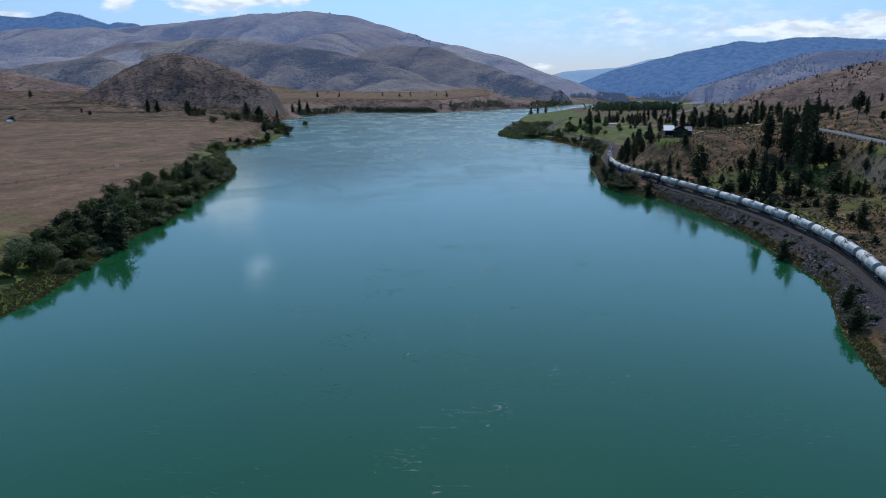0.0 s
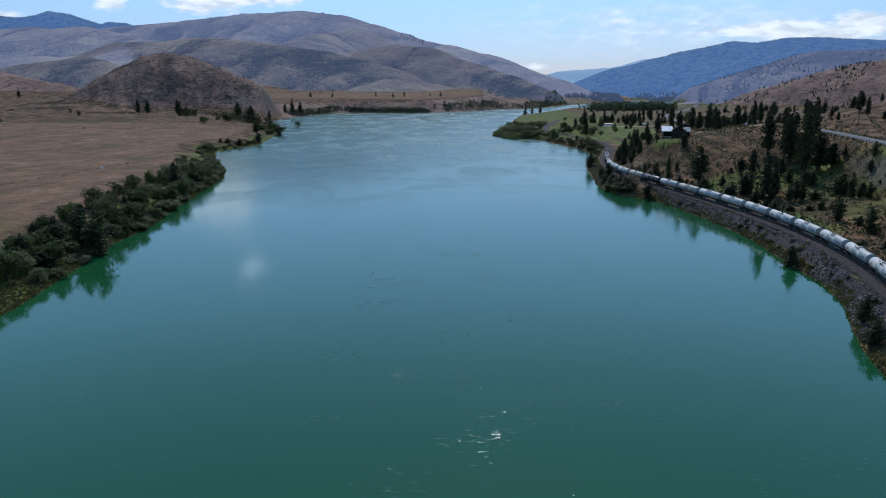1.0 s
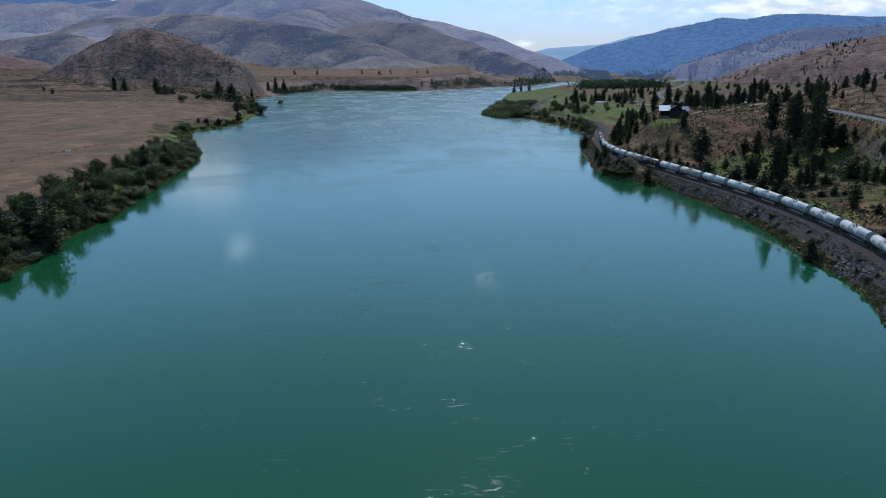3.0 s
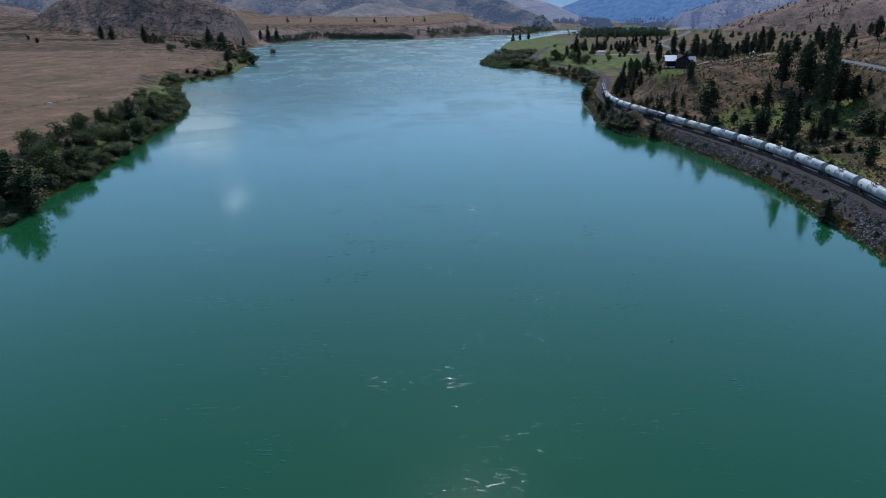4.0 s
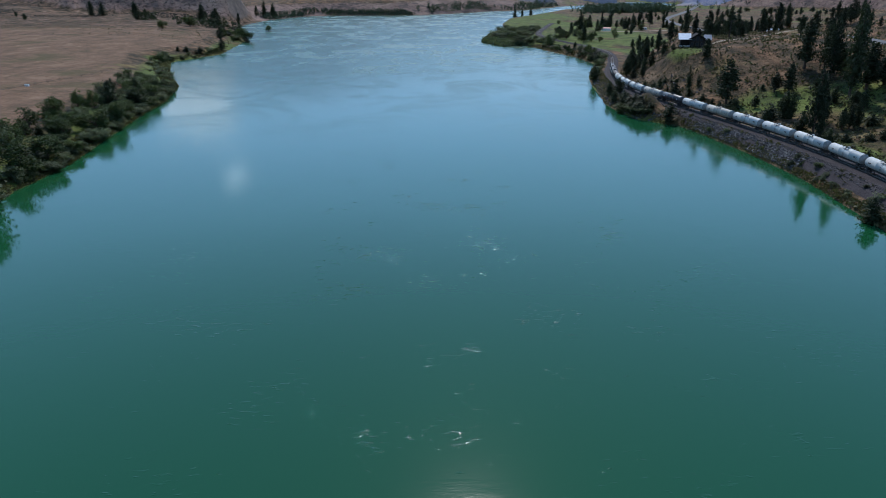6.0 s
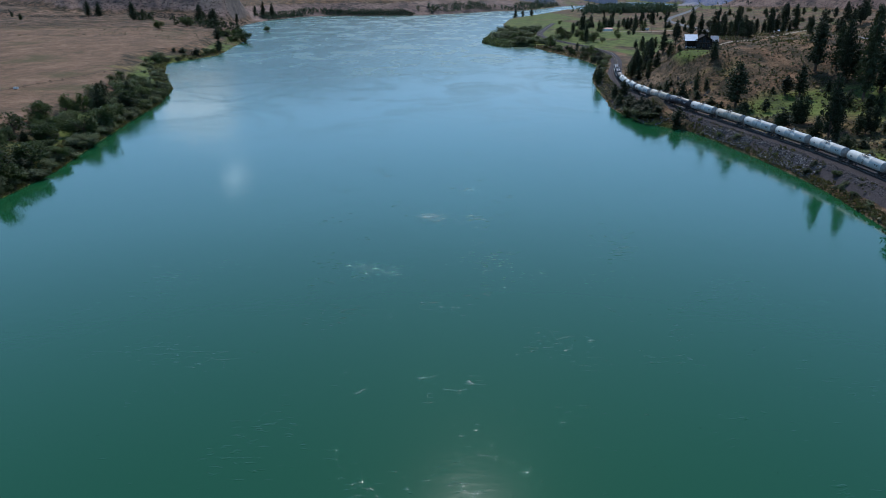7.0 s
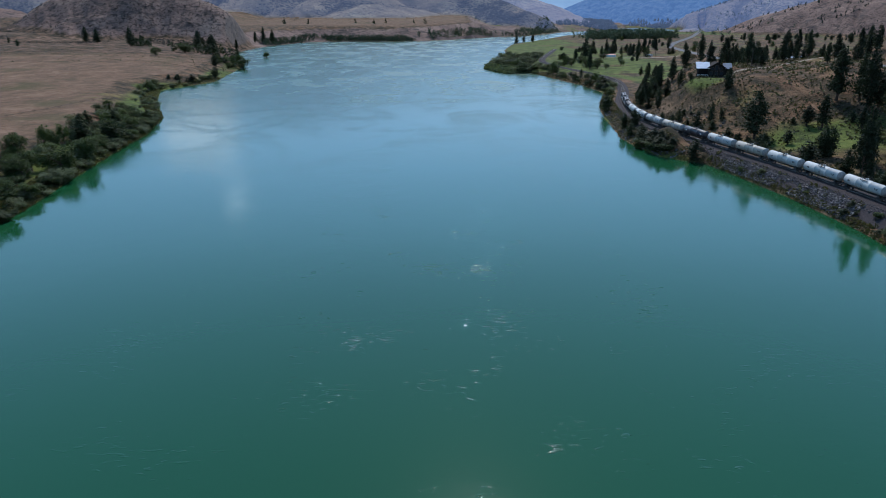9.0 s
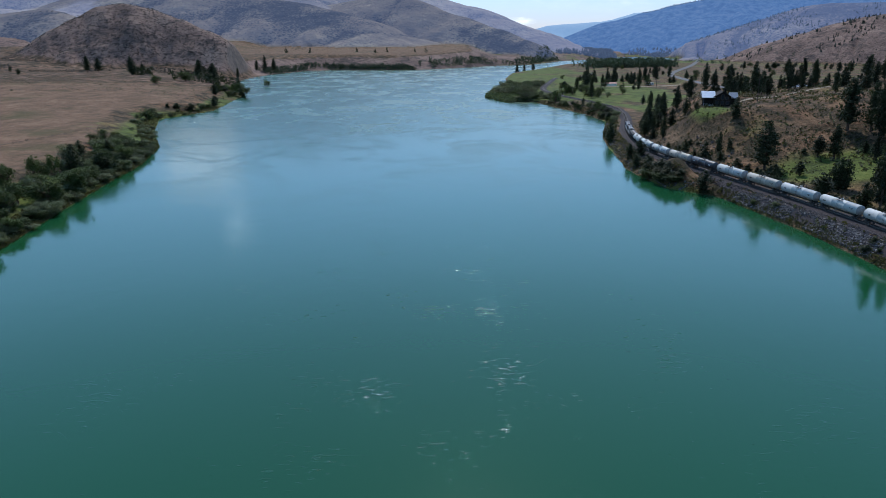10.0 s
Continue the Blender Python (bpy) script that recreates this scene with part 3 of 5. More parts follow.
        n2 = np.abs(wander(u / (0.42 * lam) + 0.9 * bend, dist / (1.3 * lam), 320 + k))
        n3 = np.abs(wander(u / (0.17 * lam) + 1.5 * bend, dist / (0.5 * lam), 340 + k))
        n1, n2, n3 = np.sqrt(n1 * n1 + 0.006), np.sqrt(n2 * n2 + 0.006), np.sqrt(n3 * n3 + 0.006)
        fold = (n1 ** 0.8 - 0.42) + 0.42 * (n2 ** 0.8 - 0.42) + 0.16 * (n3 ** 0.8 - 0.42)
        deep = np.clip(slope * (np.sqrt(dist * dist + rnd * rnd) - rnd), 0, 220)
        r = r + fold * np.minimum(0.42 * deep, (0.30 if peak > 160 else 0.24) * lam) + (0.0 if peak > 160 else 0.07) * deep * ledges + gully * (1.0 + 0.03 * deep) + lumps * (0.8 + 0.02 * deep)
        r = np.where(wet, r, z + (r - z) * smooth((d - 1) / 36))
        up = smooth((d - 6) / 25) / (1 + np.exp(-np.clip((r - z - 4) / 8, -30, 30)))
        z = z + up * (r - z)
        hilly = np.maximum(hilly, smooth((up - 0.45) / 0.3))
        wooded = 0.12 + 0.50 * np.clip(1 - 2.8 * n1, 0, 1) + 0.30 * np.clip(1 - 2.8 * n2, 0, 1) + 0.15 * np.clip(1 - 2.5 * n3, 0, 1)
        vein = np.where(up > 0.5, wooded, vein)
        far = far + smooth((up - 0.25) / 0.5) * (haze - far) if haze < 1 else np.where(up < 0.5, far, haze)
    vein = vein + 0.32 * (x > 800) * smooth((y - 2250) / 150) + 0.4 * np.exp(-((x - 200) / 130) ** 2 - ((y - 2600) / 220) ** 2) - 0.45 * np.exp(-((x + 90) / 110) ** 2 - ((y - 2600) / 200) ** 2)
    vein = np.clip(vein + 0.45 * np.exp(-((x + 520) / 260) ** 2 - ((y - 2580) / 170) ** 2), 0, 1)
    # cuttings for railway and road
    e = smooth((dx_r - 3.6) / 7)
    z = np.where(dx_r < 12, (RAIL_Z - 0.75) * (1 - e) + z * e, z)
    dx_h, zh = nearest(x, y, ROAD)
    e = smooth((dx_h - 5.5) / 14)
    z = np.where(dx_h < 20, (zh - 0.15) * (1 - e) + z * e, z)
    z = np.where(wet, -np.clip(0.5 * d, 0.05, 5.0) - 0.05, np.maximum(z, 0.06))
    # cover
    patch = rough(x, y, 45, 4, 12)
    green_l = (smooth((26 - d) / 14) * (0.62 + 0.5 * patch) + 0.55 * smooth((60 - d) / 60) * smooth(patch * 2)) * (1 - smooth((y - 1000) / 150))
    green_l = green_l + 0.5 * np.exp(-((x + 185) / 45) ** 2 - ((y - 245) / 70) ** 2) + 0.36 * np.exp(-((x + 215) / 40) ** 2 - ((y - 560) / 60) ** 2) + 0.35 * np.exp(-((x + 560) / 90) ** 2 - ((y - 800) / 60) ** 2)
    hollow = 1.3 * np.exp(-((x - 163) / 38) ** 2 - ((y - 397) / 22) ** 2) + 0.8 * np.exp(-((x - 190) / 40) ** 2 - ((y - 350) / 24) ** 2) + 0.9 * np.exp(-((x - 141) / 9) ** 2 - ((y - 305) / 32) ** 2)
    lawn = np.exp(-((x - 138) / 11) ** 4 - ((y - 486) / 13) ** 4)
    meadow = np.maximum(smooth((y - 640) / 50) * smooth((inland - 6) / 10), smooth((y - 790) / 30) * smooth((d - 1) / 4)) * (1 - smooth((y - 1900) / 300))
    green_r = np.maximum.reduce([hollow * 0.9, lawn * 0.85, meadow * (0.68 + 0.9 * patch) * (1 - 0.75 * smooth((x - 230) / 60)), (0.15 + 0.9 * patch) * smooth((7 - d) / 6), 0.06 + 0.55 * patch + 0.22 * smooth((380 - y) / 40) + 0.22 * smooth((y - 900) / 200)])
    green = np.where(left, green_l, green_r) * (1 - hilly) * (1 - np.minimum(2 * far, 1))
    green = np.clip(green, 0, 1) + 0.5 * smooth((y - 2050) / 200) * smooth((x - 150) / 100) * (1 - hilly) * (0.8 + 0.6 * patch)
    green = np.where(far > 0.15, vein, green)
    field = np.where(left, smooth((d - 24) / 16) * (1 - smooth((y - 860) / 90)), smooth((y - 1500) / 500) * 0.3) * (1 - hilly)
    field = np.where(left, np.maximum(field, 0.65 * smooth((bench - 0.9) / 0.1) * smooth((y - 1790) / 60) * (1 - hilly)), field)
    return z, np.stack([np.clip(green, 0, 1), np.clip(np.maximum(hilly, np.where(left, (0.36 + 0.5 * smooth((y - 1400) / 80)) * smooth((y - 840) / 120) * (1 - smooth((bench - 0.8) / 0.2)), 0)), 0, 1), field, far], -1), d, wet


def build_ground():
    fine = np.radians(np.arange(-46, 46.01, 0.115))
    coarse = np.radians(np.arange(49, 314, 4.0))
    ang = np.concatenate([fine, coarse])
    rad = np.concatenate([30 * np.exp(np.arange(0, 634) * 0.0045), 520 * np.exp(np.arange(0, 292) * 0.009)])
    A, R = np.meshgrid(ang, rad)
    X, Y = R * np.sin(A), 20 + R * np.cos(A)
    Z, C, D, W = terrain(X.ravel(), Y.ravel())
    n, k = len(ang), len(rad)
    i = (np.arange(k - 1)[:, None] * n + np.arange(n)[None]).ravel()
    j = (np.arange(k - 1)[:, None] * n + (np.arange(n)[None] + 1) % n).ravel()
    quads = np.stack([i, i + n, j + n, j], -1)
    deep = (W & (D > 30))
    quads = quads[~deep[quads].all(1)]
    haze = C[:, 3][quads].mean(1)
    away, middle, last = (haze > 0.75) & (haze <= 1.25), (haze > 0.15) & (haze <= 0.75), haze > 1.25
    P = np.stack([X.ravel(), Y.ravel(), Z], -1)

    def sheet(name, faces, mat):
        used, back = np.unique(faces, return_inverse=True)
        me = bpy.data.meshes.new(name)
        me.from_pydata(P[used].tolist(), [], back.reshape(-1, 4).tolist())
        me.update()
        a = me.color_attributes.new("cover", "FLOAT_COLOR", "POINT")
        a.data.foreach_set("color", C[used].astype(np.float32).ravel())
        me.polygons.foreach_set("use_smooth", np.ones(len(me.polygons), bool))
        me.materials.append(mat)
        return new(name, me)
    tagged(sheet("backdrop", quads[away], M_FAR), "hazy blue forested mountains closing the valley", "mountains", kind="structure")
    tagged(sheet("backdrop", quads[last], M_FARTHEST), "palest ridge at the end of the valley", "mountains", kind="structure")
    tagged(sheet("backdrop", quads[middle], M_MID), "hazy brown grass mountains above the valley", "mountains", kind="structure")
    return tagged(sheet("ground", quads[~away & ~middle & ~last], M_GROUND), "dry grassland and brown hills of a river valley", "ground", kind="structure")


def height(x, y):
    return float(terrain(np.array([x]), np.array([y]))[0][0])


ground = build_ground()


def mesh_of(name, bm, mat):
    me = bpy.data.meshes.new(name)
    bm.to_mesh(me)
    bm.free()
    me.materials.append(mat)
    return me


def flat_sheet(name, z, mat, x0, x1, y0, y1):
    me = bpy.data.meshes.new(name)
    me.from_pydata([(x0, y0, z), (x1, y0, z), (x1, y1, z), (x0, y1, z)], [], [(0, 1, 2, 3)])
    me.materials.append(mat)
    return new(name, me)


water = tagged(flat_sheet("water", 0.0, M_WATER, -1200, 1500, -700, 3900), "wide calm green river reflecting the sky", "river", kind="structure")


# ---- building blocks ----
def part(name, bm, mat, parent, label=""):
    ob = new(name, mesh_of(name, bm, mat))
    ob.parent = parent
    return tagged(ob, label)


def thing(name, m, label, category, group="", kind=""):
    ob = new(name)
    ob.matrix_world = m
    return tagged(ob, label, category, group, kind)


def add_box(bm, x0, x1, y0, y1, z0, z1, bevel=0.0):
    made = bmesh.ops.create_cube(bm, size=1.0, matrix=Matrix.LocRotScale(((x0 + x1) / 2, (y0 + y1) / 2, (z0 + z1) / 2), None, (x1 - x0, y1 - y0, z1 - z0)))
    if bevel:
        edges = {e for v in made["verts"] for e in v.link_edges}
        bmesh.ops.bevel(bm, geom=list(edges), offset=bevel, segments=2, affect="EDGES")
    return bm


def box(x0, x1, y0, y1, z0, z1, bevel=0.0):
    return add_box(bmesh.new(), x0, x1, y0, y1, z0, z1, bevel)


def add_rod(bm, a, b, r0, r1=None, sides=8):
    a, b = Vector(a), Vector(b)
    m = Matrix.Translation((a + b) / 2) @ (b - a).to_track_quat("Z", "Y").to_matrix().to_4x4()
    bmesh.ops.create_cone(bm, cap_ends=True, segments=sides, radius1=r0, radius2=r0 if r1 is None else r1, depth=(b - a).length, matrix=m)
    return bm


def rod(a, b, r0, r1=None, sides=8):
    return add_rod(bmesh.new(), a, b, r0, r1, sides)


def clump_arrays(rng, centres, sizes, per, flat=0.55):
    """Small leaf sprays: per bent blades of each size at each centre."""
    n = len(centres) * per
    c = np.repeat(centres, per, 0) + rng.normal(0, 0.34, (n, 3)) * np.repeat(sizes, per)[:, None]
    s = np.repeat(sizes, per) * rng.uniform(0.55, 1.15, n)
    u = rng.normal(0, 1, (n, 3))
    u[:, 2] *= flat
    u /= np.linalg.norm(u, axis=1)[:, None]
    w = np.cross(u, rng.normal(0, 1, (n, 3)))
    w /= np.linalg.norm(w, axis=1)[:, None]
    k = rng.uniform(0.3, 0.6, n)[:, None]
    s = s[:, None]
    pts = np.stack([c - u * s * 0.55, c - u * s * 0.05 + w * s * k, c + u * s * 0.6, c + u * s * 0.02 - w * s * k * 0.9], 1)
    return pts.reshape(-1, 3)


def leaf_mesh(name, pts, mat):
    me = bpy.data.meshes.new(name)
    q = np.arange(len(pts)).reshape(-1, 4)
    me.from_pydata(pts.tolist(), [], q.tolist())
    me.materials.append(mat)
    return me


def pine_points(rng, h, r, bare=0.1, full=1.0, droop=0.18, thin=1.0):
    """A conifer's crown of h metres and r metres radius: whorls of limbs with sprays on them."""
    centres, sizes = [], []
    levels = int(26 * full)
    for i in range(levels):
        s = (i + rng.uniform(-0.3, 0.3)) / levels
        z = h * (bare + (0.985 - bare) * s)
        reach = r * (min(1.0, 1.35 * (1 - s) ** 0.7 + 0.04) if droop > 0.25 else min(1.0, 1.5 * (1 - s) ** 0.62 + 0.05)) * min(1.0, 0.5 + 3.0 * s)
        for k in range(rng.integers(4, 7)):
            a, long = rng.uniform(0, 2 * math.pi), reach * rng.uniform(0.55, 1.12)
            steps = max(2, int(5 * long / r * thin + 1))
            for j in range(steps):
                f = (j + 0.6) / steps
                centres.append((math.cos(a) * long * f, math.sin(a) * long * f, z - droop * long * f + 0.12 * long * f * f))
                sizes.append(r * (0.30 - 0.10 * f) * (0.65 + 0.35 * (1 - s)))
    centres.append((0, 0, h * 0.985))
    sizes.append(r * 0.12)
    return np.array(centres), np.array(sizes)


def lobed_points(rng, h, r, lobes=9, low=0.0, count=420):
    """A bush or broad-leaved crown: uneven lobes, sprays thickest on their outsides."""
    centres, sizes = [], []
    balls = []
    for i in range(lobes):
        a, q = rng.uniform(0, 2 * math.pi), r * math.sqrt(rng.uniform(0, 0.5))
        z = h * rng.uniform(low + 0.16, 0.80)
        balls.append((math.cos(a) * q, math.sin(a) * q, z, r * rng.uniform(0.28, 0.55), h * rng.uniform(0.13, 0.24)))
    for i in range(count):
        bx, by, bz, br, bh = balls[i % lobes]
        v = rng.normal(0, 1, 3)
        v /= np.linalg.norm(v)
        f = rng.uniform(0.55, 1.05)
        centres.append((bx + v[0] * br * f, by + v[1] * br * f, max(bz + v[2] * bh * f, 0.03 * h)))
        sizes.append(r * rng.uniform(0.10, 0.19))
    return np.array(centres), np.array(sizes)


def tree_proto(kind, seed):
    """One tree 10 m high and 5 m wide, standing at the origin: trunk with limbs, and crown."""
    rng = np.random.default_rng(seed)
    root = new(PLANTS[kind][0])
    bm = bmesh.new()
    if kind in ("pine", "snag"):
        add_rod(bm, (0, 0, -0.4), (0.05, 0, 5.0), 0.24, 0.15)
        add_rod(bm, (0.05, 0, 5.0), (0, 0.05, 9.6), 0.15, 0.03)
        c1, s1 = pine_points(rng, 10, 2.3, 0.12 + 0.10 * rng.random(), 0.8, thin=0.85)
        c2, s2 = lobed_points(rng, 10, 2.1, 14, 0.12, 420)
        taper = 1.25 * (1 - c2[:, 2] / 10.5) ** 0.6
        c2[:, :2] *= taper[:, None]
        c, s = np.concatenate([c1, c2]), np.concatenate([s1 * 0.85, s2 * 1.0])
        pts = clump_arrays(rng, c, s, 4)
    elif kind == "fir":
        add_rod(bm, (0, 0, -0.4), (0, 0, 9.6), 0.22, 0.03)
        c, s = pine_points(rng, 10, 2.5, 0.03, 1.25, 0.30)
        pts = clump_arrays(rng, c, s, 3)
    elif kind == "juniper":
        for k in range(3):
            a = k * 2.1
            add_rod(bm, (0, 0, -0.3), (0.5 * math.cos(a), 0.5 * math.sin(a), 5.0), 0.22, 0.08)
        c1, s1 = pine_points(rng, 10, 2.4, 0.0, 0.9, 0.05)
        c2, s2 = lobed_points(rng, 8.6, 2.4, 8, 0.0, 320)
        pts = clump_arrays(rng, np.concatenate([c1, c2]), np.concatenate([s1, s2]), 3)
    else:
        add_rod(bm, (0, 0, -0.3), (0.1, 0, 3.4), 0.26, 0.18)
        for k in range(6):
            a, z = k * 1.1 + rng.random(), 1.4 + 0.45 * k
            add_rod(bm, (0.06, 0, z), (1.5 * math.cos(a), 1.5 * math.sin(a), z + 3.0), 0.12, 0.04, 6)
        c, s = lobed_points(rng, 10, 2.6, 12 if kind == "broad" else 16, 0.02, 900)
        pts = clump_arrays(rng, c, s * 0.70, 5)
    part("trunk", bm, M_BARK, root)
    crown = new("crown", leaf_mesh("crown", pts, PLANTS[kind][1]))
    crown.parent = root
    return root


PLANTS = {
    "pine": ("pine_tree", M_PINE, "dark green pine with a straight brown trunk on dry grass", "pine tree"),
    "fir": ("fir_tree", M_PINE, "narrow dark fir with dense branches down to the ground", "fir tree"),
    "juniper": ("juniper_tree", M_JUNIPER, "dense rounded dark green juniper on dry ground", "juniper"),
    "broad": ("riverside_tree", M_BROAD, "leafy green tree in the thicket on the river bank", "tree"),
    "willow": ("willow_bush", M_WILLOW, "silvery grey-green willow bush at the water's edge", "bush"),
    "snag": ("dying_pine_tree", M_SNAG, "dying pine with reddish brown needles among green ones", "pine tree"),
}
PROTOS = {}
plant_rng = random.Random(11)


def plant(kind, x, y, h, w, sink=0.2, z=None):
    seed = plant_rng.randrange(4 if kind != "snag" else 1)
    m = Matrix.Translation((x, y, (height(x, y) if z is None else z) - sink)) @ Matrix.Rotation(plant_rng.uniform(0, 6.28), 4, "Z")
    m = m @ Matrix.Diagonal((w / 5, w / 5, h / 10, 1))
    if (kind, seed) not in PROTOS:
        ob = PROTOS[kind, seed] = tree_proto(kind, 100 * len(kind) + seed)
        name, mat, label, category = PLANTS[kind]
        tagged(ob, label, category, category + "s of the valley")
        ob.matrix_world = m
        return ob
    ob = PROTOS[kind, seed]
    keep = ob.scale.copy()
    ob.scale = (1, 1, 1)
    made = copy_thing(ob, m)
    ob.scale = keep
    return made


# trees of the right bank: x, y, height, crown width
PINES_CLUSTER = [
    (133, 409, 21.9, 13.3), (158, 415, 9.6, 7.4), (163, 411, 14.7, 8.3), (138, 336, 25.5, 8.3), (181, 436, 24.6, 13.1), (185, 418, 29.3, 10.5),
    (180, 390, 42.1, 12.5), (204, 430, 25.3, 9.2), (190, 395, 21.5, 15.5), (197, 394, 13.9, 11.2), (149, 352, 15.0, 7.5), (190, 418, 17.7, 12.0),
    (152, 342, 9.2, 6.1), (188, 430, 22.7, 9.2)]
PINES_BACK = [
    (122, 545, 15.5, 8.0), (114, 524, 13.1, 7.6), (142, 558, 16.4, 6.9), (139, 575, 15.6, 7.1), (152, 565, 15.5, 7.4), (166, 578, 19.6, 7.6),
    (182, 579, 18.0, 8.8), (185, 549, 20.3, 9.1), (184, 527, 10.7, 8.0), (205, 546, 16.5, 7.1), (235, 591, 20.6, 7.7), (215, 559, 12.5, 6.1),
    (226, 558, 17.3, 7.3), (541, 1251, 27.5, 19.7), (248, 564, 15.9, 10.6), (234, 517, 11.8, 8.2), (590, 1537, 16.9, 10.4), (731, 1350, 32.8, 19.2),
    (280, 523, 15.9, 9.0), (708, 1368, 17.4, 13.3), (270, 476, 6.7, 5.4), (674, 1345, 19.6, 13.1), (214, 600, 11.6, 6.5), (186, 571, 13.8, 7.0),
    (177, 591, 17.1, 6.4)]
JUNIPERS = [
    (137, 343, 8.6, 6.7), (133, 362, 8.4, 9.7), (164, 343, 4.9, 8.5), (179, 349, 10.5, 15.4), (152, 300, 11.1, 6.8), (152, 278, 9.8, 6.3),
    (157, 323, 4.6, 4.6), (134, 317, 6.8, 5.6), (141, 464, 10.4, 7.4), (130, 505, 8.7, 5.1), (133, 497, 4.1, 3.6), (154, 419, 3.0, 3.3),
    (125, 440, 10.6, 4.1), (115, 429, 10.1, 6.8), (90, 402, 5.5, 9.0), (93, 457, 8.3, 8.3), (89, 460, 8.4, 6.7),
    (132, 397, 5.0, 8.6), (130, 440, 4.8, 3.8), (109, 246, 8.1, 6.6), (99, 186, 7.2, 5.8), (93, 172, 6.3, 5.8), (94, 524, 11.5, 8.0),
    (99, 385, 9.0, 8.0)]
MOUND = [(91, 399, 4.5, 7), (91.5, 406, 5.0, 7), (89, 410, 5.0, 8), (88, 423, 6.5, 8.0), (87, 440, 6.5, 6.9), (91, 436, 5.8, 6.2), (90, 430, 6, 6), (91, 414, 5, 9), (89, 405, 4, 9), (90, 418, 4.5, 8), (94, 398, 3.0, 5)]
LEFT_BANK = [(-132, 205, 7.7, 8.3), (-131, 215, 10.3, 8.7), (-134, 227, 7.0, 8.1), (-132, 238, 9.2, 9.9), (-138, 251, 12.4, 10.2), (-127, 258, 17, 13),
             (-135, 264, 16.1, 11.9), (-146, 263, 9.5, 9.4), (-148, 280, 11.4, 10.0), (-159, 312, 10.1, 8.6), (-162, 341, 9.1, 9.4), (-166, 368, 9.5, 7.7),
             (-167, 388, 11.3, 6.3), (-166, 401, 10.7, 5.9), (-163, 410, 13.2, 9.3), (-138, 309, 11, 12.5), (-146, 360, 11, 12.9), (-148, 381, 12, 12.4),
             (-157, 426, 11, 11.8), (-160, 449, 10, 9.5), (-137, 291, 11.9, 11.8), (-152, 400, 8, 10)]
LEFT_FIELD = [(-235, 652, 9.4, 14.3), (-327, 898, 12.2, 13.1), (-323, 976, 12.4, 20.6), (-226, 722, 6.4, 11.7), (-236, 717, 4.6, 9.3), (-604, 1084, 6.9, 5.3),
              (-572, 1049, 8.4, 6.8), (-232, 900, 14, 17.0), (-250, 959, 13.0, 14.0), (-327, 1200, 11.5, 9.7), (-241, 710, 4.0, 5.2), (-598, 906, 8.0, 11.9), (-616, 902, 7, 9)]
LEFT_CONIFERS = [(-504, 1096, 26.1, 10.7), (-491, 1102, 22.7, 12.5), (-420, 1046, 27.4, 11.9), (-447, 1143, 11.8, 7.4), (-337, 1064, 29.5, 15.5), (-301, 1011, 27.3, 18),
                 (-219, 765, 12.2, 9.3), (-883, 1396, 17.9, 9.2), (-388, 1232, 14.5, 7.9), (-366, 1517, 37, 11.1), (-358, 1557, 31, 11.4), (-372, 1480, 24, 9), (-353, 1290, 20, 8)]
MEADOW = [(144, 1616, 20.8, 12.0), (166, 1680, 19.3, 10.0), (178, 1620, 16.2, 12.0), (169, 988, 26.4, 15.4), (158, 992, 15.0, 8.4), (147, 847, 19.4, 7.1),
          (216, 1084, 22.5, 9.3), (233, 1108, 16.9, 11.1), (208, 1116, 9.3, 8.0), (250, 1049, 22.4, 9.0), (280, 1131, 22.0, 8.1), (313, 1188, 22.4, 10.3),
          (341, 1215, 17.0, 8.8), (256, 1133, 14.2, 11.0), (123, 763, 7.1, 5.2), (219, 1127, 7.1, 6.5), (242, 1106, 11.5, 9.5), (250, 1076, 11.2, 7.7)]
for x, y, h, w in PINES_CLUSTER + PINES_BACK:
    plant("pine", x, y, h, w * 1.1)
for x, y, h, w in JUNIPERS + MOUND:
    plant("juniper", x, y, h, w)
for x, y, h, w in ((91, 397, 4, 8), (88, 404, 4.5, 8), (86, 414, 4.5, 8)):
    plant("broad", x, y, h, w)
for k, (x, y, h, w) in enumerate(LEFT_BANK):
    plant("juniper" if k in (4, 5, 6, 14) else "broad", x, y, h, w)
for x, y, h, w in LEFT_FIELD:
    plant("juniper" if h < 14 and w < 13 else "broad", x, y, h, w)
for x, y, h, w in LEFT_CONIFERS:
    plant("pine", x, y, h * 0.9, w * 1.25)
for k, (x, y, h, w) in enumerate(MEADOW):
    plant("pine" if k % 3 else "fir", x, y, h, w)
plant("broad", -258, 1109, 10.6, 10.8, z=0.0)
plant("broad", 103, 799, 13.0, 8.8)
plant("broad", 129, 896, 12.8, 8.8)
plant("snag", 405, 956, 22, 9)
plant("snag", 228, 560, 13, 5.5)


def scatter(kinds, n, seed, inside, h, w):
    r = random.Random(seed)
    done = 0
    for _ in range(n * 30):
        if done >= n:
            break
        x, y = inside(r)
        if x is None or float(in_river(np.array([x]), np.array([y]))[0]):
            continue
        if nearest(np.array([x]), np.array([y]), RAIL)[0][0] < 6.5 or nearest(np.array([x]), np.array([y]), ROAD)[0][0] < 8:
            continue
        k = r.uniform(0.7, 1.25)
        plant(r.choice(kinds), x, y, r.uniform(*h) * k, r.uniform(*w) * k)
        done += 1


